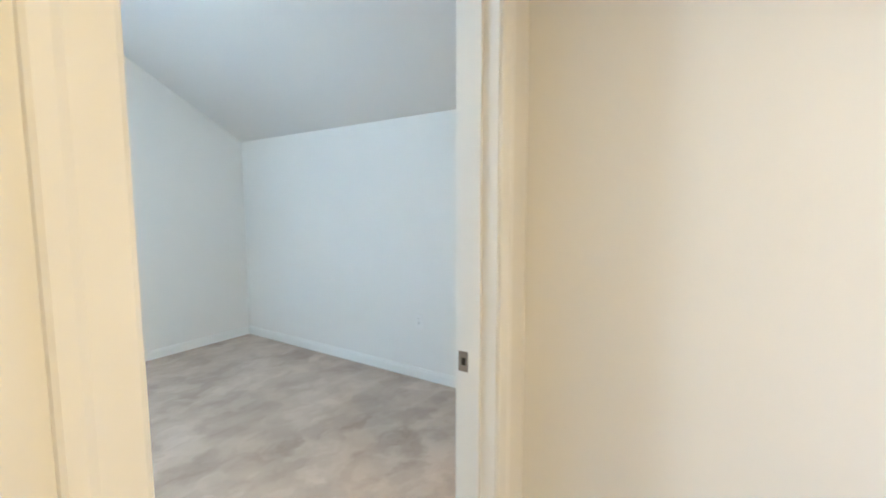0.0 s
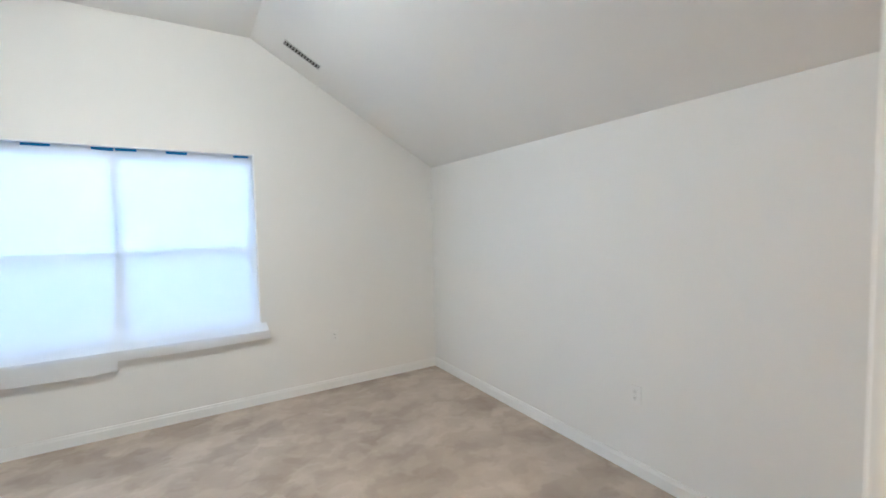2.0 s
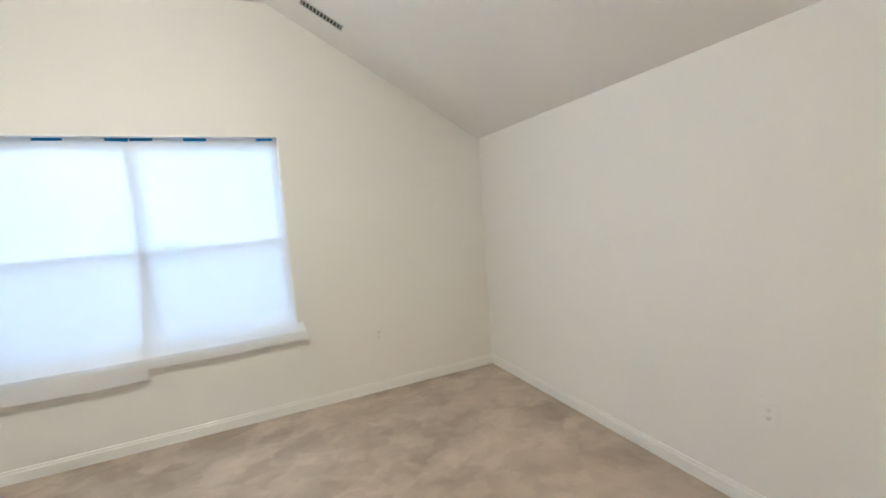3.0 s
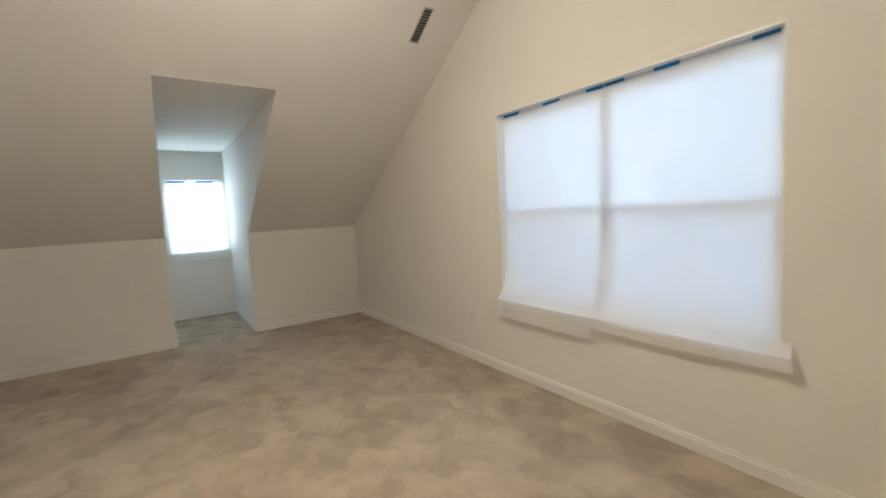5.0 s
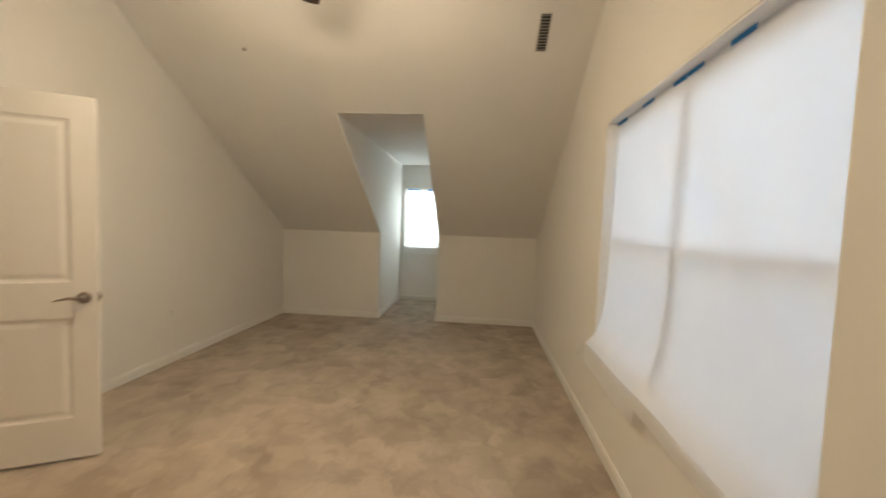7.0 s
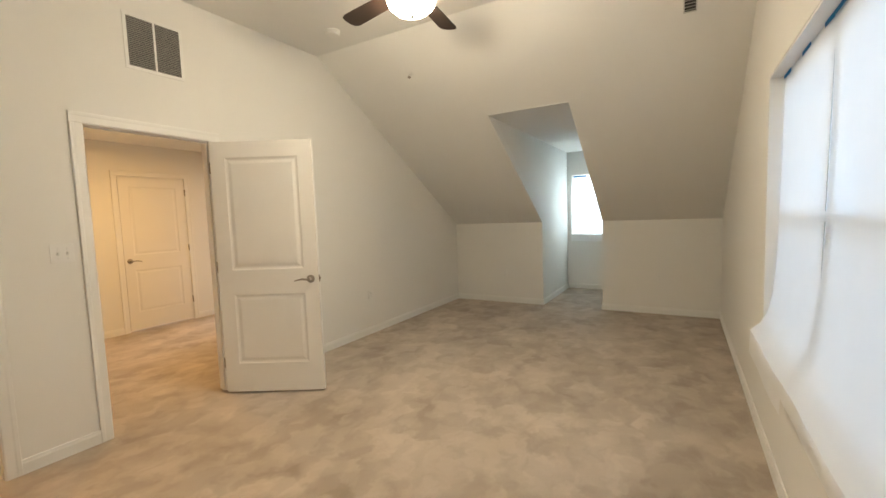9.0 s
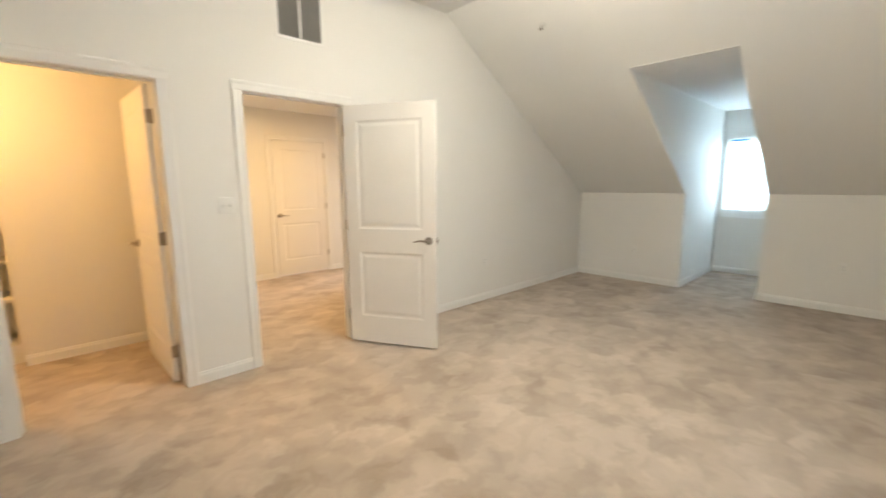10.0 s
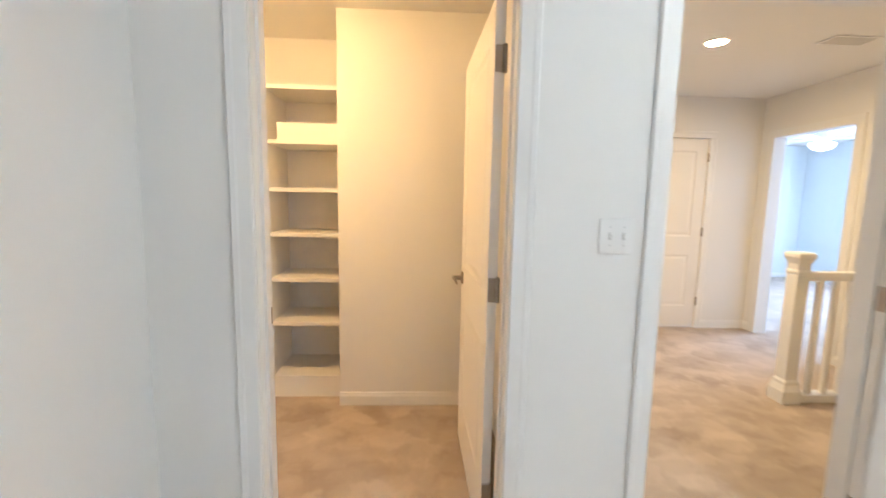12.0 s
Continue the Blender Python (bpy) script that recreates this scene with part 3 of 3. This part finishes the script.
def recess_lining(name, x0, x1, z0, z1, y0, y1, m, label):
    """Thin white boards on the head and sides of a window recess."""
    bm = B()
    box(bm, x0, x0 + 0.010, y0, y1, z0, z1 - 0.010)
    box(bm, x1 - 0.010, x1, y0, y1, z0, z1 - 0.010)
    box(bm, x0, x1, y0, y1, z1 - 0.010, z1)
    ob = structure(name, bm, LINING_GLOW, label, "window trim")
    ob.matrix_world = m


recess_lining("trim_window_recess", G0, G1, GZ0 + 0.004, GZ1, YW + 0.003, YW + 0.097, Matrix(), "white lining of the window recess")
stool("window_sill_gable", G0 - 0.02, G1 + 0.02, YW, GZ0 + 0.003, 0.096, Matrix(), "white window sill under the paper")
stool("window_sill_dormer", D0 - 0.015, D1 + 0.015, -XW, DZ0 + 0.003, 0.078, pose(0, 0, 0, 0, 0, 90), "white dormer window sill under the paper")


def sheet(name, m, x0, x1, profile, flare, lift, ragged, label, seed):
    """A hanging sheet of paper: x across, profile of (depth, height) from the top down; it billows a little."""
    rnd = random.Random(seed)
    bm = B()
    nx = 28
    dense = []
    for (ya, za), (yb, zb) in zip(profile, profile[1:]):
        k = max(1, int(math.hypot(yb - ya, zb - za) / 0.03))
        dense += [(ya + (yb - ya) * i / k, za + (zb - za) * i / k) for i in range(k)]
    dense.append(profile[-1])
    ph = rnd.uniform(0, 6)
    edge = [rnd.uniform(-1, 1) * ragged for _ in range(nx + 1)]
    grid = []
    for j, (y, z) in enumerate(dense):
        f = j / (len(dense) - 1)
        row = []
        for i in range(nx + 1):
            u = i / nx
            x = x0 + (x1 - x0) * u + (flare[0] * (1 - u) + flare[1] * u) * f ** 4
            wave = 0.0022 * math.sin(u * 9 + ph) * f + 0.0012 * math.sin(u * 21 + 2 * ph) * f * f
            bulge = max(0.0, math.sin(math.pi * min(1.0, f * 1.12))) ** 1.5
            curl = bulge * (lift[0] * max(0, 1 - u * 7) ** 1.6 + lift[1] * max(0, 1 - (1 - u) * 7) ** 1.6)
            dz = (edge[i] + 0.005 * math.sin(u * 5 + ph)) if j == len(dense) - 1 else 0
            row.append(bm.verts.new((x, y - wave - curl, z + dz)))
        grid.append(row)
    for a, b in zip(grid, grid[1:]):
        for i in range(nx):
            bm.faces.new((a[i], a[i + 1], b[i + 1], b[i]))
    ob = mesh(name, bm, PAPER, True)
    ob.matrix_world = m
    return tagged(ob, label, "paper sheet", "papers over the windows")


drape = [(YW + 0.070, GZ1 - 0.012), (YW + 0.067, 1.75), (YW + 0.062, 1.30), (YW + 0.055, 1.02), (YW + 0.044, 0.87), (YW + 0.025, 0.77), (YW - 0.008, 0.69), (YW - 0.056, 0.640)]
sheet("window_paper", Matrix(), -1.868, -0.968, [(y - 0.002, z) for y, z in drape] + [(YW - 0.061, 0.497)], (-0.03, -0.040), (0.0, 0.005), 0.003, "white masking paper taped up, lower edge hanging over the sill", 4)
sheet("window_paper", Matrix(), -0.990, -0.042, [(y + 0.003, z) for y, z in drape] + [(YW - 0.055, 0.567)], (-0.065, 0.075), (0.0, 0.010), 0.002, "white masking paper taped up, flaring past the window edge", 9)
low = [(0.044, DZ1 - 0.004), (0.048, 1.6), (0.042, 1.25), (0.02, 1.09), (-0.03, 1.01), (-0.056, 0.985), (-0.060, 0.86)]
sheet("window_paper", pose(XW, 0, 0, 0, 0, 90), D0 + 0.012, D1 - 0.012, low, (-0.01, 0.01), (0.0, 0.0), 0.003, "white masking paper taped over the dormer window", 13)


def tape(m, w, label="strip of blue masking tape at the paper's top edge"):
    bm = B()
    n = 6
    rnd = random.Random(int(w * 1e5))
    top, bot = [], []
    for i in range(n + 1):
        u = i / n
        jit = rnd.uniform(-0.002, 0.002)
        top.append((u * w + (jit if i in (0, n) else 0), 0.012 + jit * 0.5))
        bot.append((u * w - (jit if i in (0, n) else 0), -0.013 + jit * 0.5))
    prism(bm, bot + top[::-1], "y", -0.0016, 0.0)
    ob = mesh("tape", bm, TAPE)
    ob.matrix_world = m
    tagged(ob, label, "tape", "blue tapes on the papers")


for x0, x1, tilt in ((-1.862, -1.695, 1), (-1.455, -1.305, -1), (-1.090, -0.962, 2), (-0.955, -0.825, -1), (-0.645, -0.505, 1), (-0.180, -0.068, -1)):
    tape(pose(x0, YW + 0.063, 2.104, 0, tilt, 0), x1 - x0)
for y0, y1 in ((1.56, 1.78), (1.92, 2.14)):
    tape(pose(XW - 0.041, y0, 2.008, 0, 0, 90), y1 - y0)

# ---- fittings on walls and ceilings ----


def register(name, m, length, width, rim, label, category, frame_mat, group="", divide=1):
    """Louvred metal grille: x along, y across, z out of the surface."""
    ob = thing(name, m, label, category, group)
    bm = B()
    for x0, x1, y0, y1 in ((-length / 2, length / 2, width / 2 - rim, width / 2), (-length / 2, length / 2, -width / 2, -width / 2 + rim),
                           (-length / 2, -length / 2 + rim, -width / 2 + rim, width / 2 - rim), (length / 2 - rim, length / 2, -width / 2 + rim, width / 2 - rim)):
        box(bm, x0, x1, y0, y1, 0, 0.006)
    for i in range(1, divide):
        x = -length / 2 + rim + (length - 2 * rim) * i / divide
        box(bm, x - rim * 0.3, x + rim * 0.3, -width / 2 + rim, width / 2 - rim, 0, 0.006)
    part("frame", bm, frame_mat, ob, smooth=False)
    # no duct behind: a dark sheet on the surface paints its shade
    bm = B()
    box(bm, -length / 2 + rim, length / 2 - rim, -width / 2 + rim, width / 2 - rim, 0.0005, 0.001)
    part("backing", bm, HOLE_SHADE, ob, "dark sheet for the shade behind the slats", smooth=False)
    return ob


def slats_across(ob, length, width, rim, count, slat_mat, along):
    for i in range(count):
        bm = B()
        if along == "x":
            y = -width / 2 + rim + (width - 2 * rim) * (i + 0.5) / count
            d = (width - 2 * rim) / count * 0.26
            prism(bm, [(y - d, 0.0012), (y - d + 0.0012, 0.0012), (y + d, 0.0045), (y + d - 0.0012, 0.0045)], "x", -length / 2 + rim, length / 2 - rim)
        else:
            x = -length / 2 + rim + (length - 2 * rim) * (i + 0.5) / count
            d = (length - 2 * rim) / count * 0.24
            prism(bm, [(x - d, 0.0012), (x - d + 0.0015, 0.0012), (x + d, 0.0045), (x + d - 0.0015, 0.0045)], "y", -width / 2 + rim, width / 2 - rim)
        part("slat", bm, slat_mat, ob, smooth=False)


# return-air grille over the bedroom door
ob = register("return_air_grille", pose(-0.462, 0.0, 2.655, 90, 0, 180), 0.385, 0.375, 0.022, "white return-air grille with dark louvres above the door", "vent", TRIM, divide=2)
slats_across(ob, 0.385, 0.375, 0.022, 26, VENTM, "x")
# supply registers in the slopes
for x, y, z, turn, slope in ((0.315, 3.345, ZC + SC * (XC - 0.315), 180, math.degrees(math.atan(SC))), (-2.300, 3.293, ZK + SD * (-2.300 - XK), 180, -math.degrees(math.atan(SD)))):
    ob = register("ceiling_register", pose(x, y, z - 0.001, 0, slope, 0) @ Matrix.Rotation(math.pi, 4, "X"), 0.315, 0.085, 0.008, "grey louvred air register in the sloping ceiling", "vent", VENT, "ceiling registers")
    slats_across(ob, 0.315, 0.085, 0.008, 12, VENTM, "y")
ob = register("hall_register", pose(-2.03, -1.47, ZH - 0.001, 180, 0, 0), 0.32, 0.16, 0.015, "white air register in the hall ceiling", "vent", TRIM)
slats_across(ob, 0.32, 0.16, 0.015, 9, VENT, "x")


def outlet(m, label):
    ob = thing("wall_outlet", m, label, "outlet", "wall outlets")
    bm = B()
    soft_box(bm, -0.035, 0.035, -0.057, 0.057, 0, 0.006, 0.003, 2)
    part("cover_plate", bm, PLATE, ob)
    for z in (-0.019, 0.019):
        bm = B()
        soft_box(bm, -0.016, 0.016, z - 0.014, z + 0.014, 0.005, 0.008, 0.004, 2)
        r = part("receptacle", bm, PLATE, ob)
        # shade of the socket holes, painted as dark chips on the face
        bm = B()
        for x in (-0.006, 0.006):
            box(bm, x - 0.0012, x + 0.0012, z - 0.001, z + 0.008, 0.0078, 0.0084)
        box(bm, -0.0022, 0.0022, z - 0.009, z - 0.005, 0.0078, 0.0084)
        part("slots", bm, HOLE_SHADE, r, "dark chips for the shade in the socket slots", smooth=False)


outlet(pose(XC, 1.345, 0.478, 90, 0, -90), "white duplex outlet on the side wall")
outlet(pose(0.592, YW, 0.486, 90, 0, 0), "white duplex outlet on the gable wall")
outlet(pose(-2.307, YW, 0.450, 90, 0, 0), "white duplex outlet on the gable wall beside the window")
outlet(pose(-2.65, 0, 0.474, 90, 0, 180), "white duplex outlet beyond the open door")
outlet(pose(XK, 0.847, 0.45, 90, 0, 90), "white duplex outlet on the low knee wall")
outlet(pose(XK, 2.999, 0.48, 90, 0, 90), "white duplex outlet beside the dormer")

sw = thing("light_switch", pose(0.165, 0, 1.247, 90, 0, 180), "white double light switch beside the bedroom door", "switch")
bm = B()
soft_box(bm, -0.058, 0.058, -0.058, 0.058, 0, 0.006, 0.003, 2)
part("cover_plate", bm, PLATE, sw)
for x in (-0.023, 0.023):
    bm = B()
    box(bm, x - 0.0055, x + 0.0055, -0.012, 0.012, 0.0055, 0.0068)
    t0 = part("slot", bm, VENT, sw, smooth=False)
    bm = B()
    prism(bm, [(-0.006, 0.0065), (0.004, 0.0065), (0.010, 0.017), (0.004, 0.018)], "x", x - 0.004, x + 0.004)
    part("toggle", bm, PLATE, t0, smooth=False)
    for y in (-0.03, 0.03):
        bm = B()
        lathe(bm, [(0, 0.006), (0.003, 0.006), (0.0025, 0.0072), (0, 0.0075)], 8, Matrix.Translation((x, y, 0)))
        part("screw", bm, VENT, sw, smooth=False)

sd = thing("smoke_detector", pose(-1.673, 0.547, ZF), "round white smoke detector on the flat ceiling", "smoke detector")
bm = B()
lathe(bm, [(0, 0), (0.068, 0), (0.068, -0.012), (0.062, -0.014)], 32)
part("base", bm, PLATE, sd)
bm = B()
lathe(bm, [(0.062, -0.014), (0.064, -0.020), (0.058, -0.036), (0.040, -0.043), (0, -0.044)], 32)
part("cover", bm, PLATE, sd)

sp = thing("sprinkler_head", pose(-2.392, 0.885, ZK + SD * (-2.392 - XK), 0, -math.degrees(math.atan(SD)), 0), "small metal sprinkler head in the sloping ceiling", "sprinkler")
bm = B()
lathe(bm, [(0, 0), (0.030, 0), (0.028, -0.004), (0.012, -0.008), (0.010, -0.020), (0, -0.022)], 20)
part("escutcheon", bm, PLATE, sp)
bm = B()
for a in (-1, 1):
    tube(bm, [(a * 0.008, 0, -0.018), (a * 0.014, 0, -0.030), (a * 0.004, 0, -0.046)], [0.0025, 0.0025, 0.0025], 6)
part("yoke", bm, NICKEL, sp)
bm = B()
lathe(bm, [(0, -0.046), (0.016, -0.047), (0.016, -0.049), (0, -0.050)], 14)
part("deflector", bm, NICKEL, sp)

# ---- ceiling fan ----


def ceiling_fan(m, drop, blades, start, radius, bowl, label, blade_mat, metal):
    """Fan hung from the ceiling at m; drop: from the ceiling down to the blades."""
    ob = thing("ceiling_fan", m, label, "ceiling fan")
    bm = B()
    lathe(bm, [(0, 0), (0.068, 0), (0.066, -0.02), (0.045, -0.055), (0.016, -0.065), (0, -0.065)], 24)
    part("canopy", bm, metal, ob)
    bm = B()
    lathe(bm, [(0, -0.05), (0.0125, -0.05), (0.0125, -drop + 0.08), (0, -drop + 0.08)], 12)
    part("downrod", bm, metal, ob)
    bm = B()
    lathe(bm, [(0, -drop + 0.11), (0.035, -drop + 0.10), (0.09, -drop + 0.075), (0.105, -drop + 0.03), (0.10, -drop - 0.01), (0.07, -drop - 0.04), (0.045, -drop - 0.055), (0, -drop - 0.055)], 28)
    part("motor", bm, metal, ob)
    for i in range(blades):
        a = radians(start + 360 * i / blades)
        r = Matrix.Rotation(a, 4, "Z") @ Matrix.Translation((0, 0, -drop)) @ Matrix.Rotation(radians(11), 4, "X")
        bm = B()
        pts = [(0.17, -0.045), (0.24, -0.058), (radius - 0.05, -0.068), (radius - 0.012, -0.055), (radius, -0.02), (radius, 0.02), (radius - 0.012, 0.055), (radius - 0.05, 0.068), (0.24, 0.058), (0.17, 0.045)]
        prism(bm, pts, "z", -0.003, 0.003)
        bmesh.ops.transform(bm, matrix=r, verts=bm.verts)
        bl = part("blade", bm, blade_mat, ob, "dark wooden blade" if blade_mat is BLADE else "", smooth=False)
        bm = B()
        prism(bm, [(0.085, -0.018), (0.16, -0.03), (0.22, -0.03), (0.22, 0.03), (0.16, 0.03), (0.085, 0.018)], "z", 0.003, 0.008)
        bmesh.ops.transform(bm, matrix=r, verts=bm.verts)
        part("blade_bracket", bm, metal, bl, smooth=False)
    bm = B()
    z = -drop - 0.055
    lathe(bm, [(0.06, z), (0.138, z - 0.006), (0.148, z - 0.018), (0.134, z - 0.052), (0.096, z - 0.084), (0.048, z - 0.102), (0, z - 0.106)], 32)
    part("bowl", bm, bowl, ob, "lit glass bowl")
    bm = B()
    lathe(bm, [(0, z - 0.103), (0.014, z - 0.105), (0.012, z - 0.113), (0.006, z - 0.121), (0, z - 0.125)], 14)
    part("finial", bm, metal, ob)
    return ob


ceiling_fan(pose(-1.0, 1.84, ZF), 0.305, 5, FAN_TURN, 0.62, BOWL, "ceiling fan with dark blades and a lit bowl", BLADE, BRASSY)
ceiling_fan(pose(-4.62, -4.22, ZH), 0.19, 5, 20, 0.58, BOWL2, "white ceiling fan with a lit bowl in the far room", VINYL, VINYL)

# ---- hall fittings ----
dl = thing("hall_downlight", pose(-1.195, -1.577, ZH), "round lit downlight in the hall ceiling", "ceiling light")
bm = B()
lathe(bm, [(0.060, 0), (0.085, 0), (0.084, -0.006), (0.064, -0.010), (0.060, -0.004)], 32)
part("trim_ring", bm, PLATE, dl)
bm = B()
lathe(bm, [(0, -0.006), (0.059, -0.005), (0.0595, -0.002)], 32)
part("lens", bm, DISC, dl, "glowing frosted lens")

cl = thing("closet_light", pose(1.66, -0.60, ZH), "lit round dome light on the closet ceiling", "ceiling light")
bm = B()
lathe(bm, [(0, 0), (0.15, 0), (0.15, -0.018), (0.138, -0.022)], 32)
part("base", bm, PLATE, cl)
bm = B()
lathe(bm, [(0.138, -0.022), (0.13, -0.05), (0.09, -0.08), (0.04, -0.092), (0, -0.094)], 32)
part("dome", bm, DOME, cl, "glowing frosted dome")

# newel post and railing at the head of the stairs
nx, ny = -1.745, -1.33
rl = thing("stair_railing", pose(nx, ny, 0), "white painted newel post and baluster railing on the carpet", "railing")


def square_post(bm, rows):
    last = None
    for r, z in rows:
        ring = [bm.verts.new((a * r, b * r, z)) for a, b in ((-1, -1), (1, -1), (1, 1), (-1, 1))]
        if last:
            for i in range(4):
                bm.faces.new((last[i], last[(i + 1) % 4], ring[(i + 1) % 4], ring[i]))
        else:
            bm.faces.new(ring[::-1])
        last = ring
    bm.faces.new(last)


bm = B()
square_post(bm, [(0.066, 0), (0.066, 0.085), (0.061, 0.10), (0.053, 0.13), (0.053, 0.15), (0.043, 0.165), (0.043, 0.90), (0.047, 0.91), (0.047, 0.925), (0.043, 0.935), (0.044, 0.975), (0.052, 1.00), (0.060, 1.018), (0.060, 1.040), (0.052, 1.050), (0, 1.056)])
part("newel_post", bm, TRIM, rl, smooth=False)
bm = B()
x_end = HX - nx
prism(bm, [(-0.03, 0.86), (0.03, 0.86), (0.034, 0.885), (0.026, 0.915), (0, 0.922), (-0.026, 0.915), (-0.034, 0.885)], "x", x_end, -0.043)
part("handrail", bm, TRIM, rl)
bm = B()
soft_box(bm, x_end, -0.066, -0.045, 0.045, 0, 0.055, 0.006, 2)
part("shoe_rail", bm, TRIM, rl)
for i in range(7):
    x = -0.165 - 0.115 * i
    bm = B()
    box(bm, x - 0.016, x + 0.016, -0.016, 0.016, 0.055, 0.86)
    part("baluster", bm, TRIM, rl, smooth=False)

# ---- closet shelves ----
tw = thing("closet_shelf_tower", pose(0, 0, 0), "white built-in closet shelf tower, empty shelves", "shelving")
fx0, fx1, fy0, fy1 = 1.350, 1.800, -1.790, -1.400
for x in (fx0 - 0.012, fx1):
    bm = B()
    box(bm, x, x + 0.018, fy0, fy1 + (0 if x > 1.5 else -0.002), 0, 2.06)
    part("side_panel", bm, SHELF, tw, smooth=False)
bm = B()
box(bm, fx0, fx1, fy0 - 0.006, fy0, 0, 2.06)
part("back_panel", bm, SHELF, tw, smooth=False)
for z in (2.052, 1.715, 1.413, 1.122, 0.823, 0.525, 0.150):
    bm = B()
    box(bm, fx0 + 0.006, fx1, fy0, fy1 + 0.002, z - 0.024, z)
    part("shelf", bm, SHELF, tw, smooth=False)
bm = B()
box(bm, fx0 + 0.006, fx1, fy1 - 0.02, fy1 - 0.002, 0, 0.126)
part("plinth", bm, SHELF, tw, smooth=False)
bm = B()
box(bm, fx0 + 0.006, fx1 - 0.06, fy1 - 0.03, fy1 - 0.012, 1.715, 1.825)
part("fascia_board", bm, SHELF, tw, smooth=False)
ws = thing("closet_wall_shelf", pose(0, 0, 0), "white closet shelf with a hanging rod", "shelf")
bm = B()
box(bm, fx1 + 0.018, 2.33, fy0, fy1, 2.028, 2.052)
part("board", bm, SHELF, ws, smooth=False)
bm = B()
tube(bm, [(fx1 + 0.018, -1.55, 1.95), (2.33, -1.55, 1.95)], [0.016, 0.016], 12)
part("hanging_rod", bm, NICKEL, ws, "metal hanging rod")
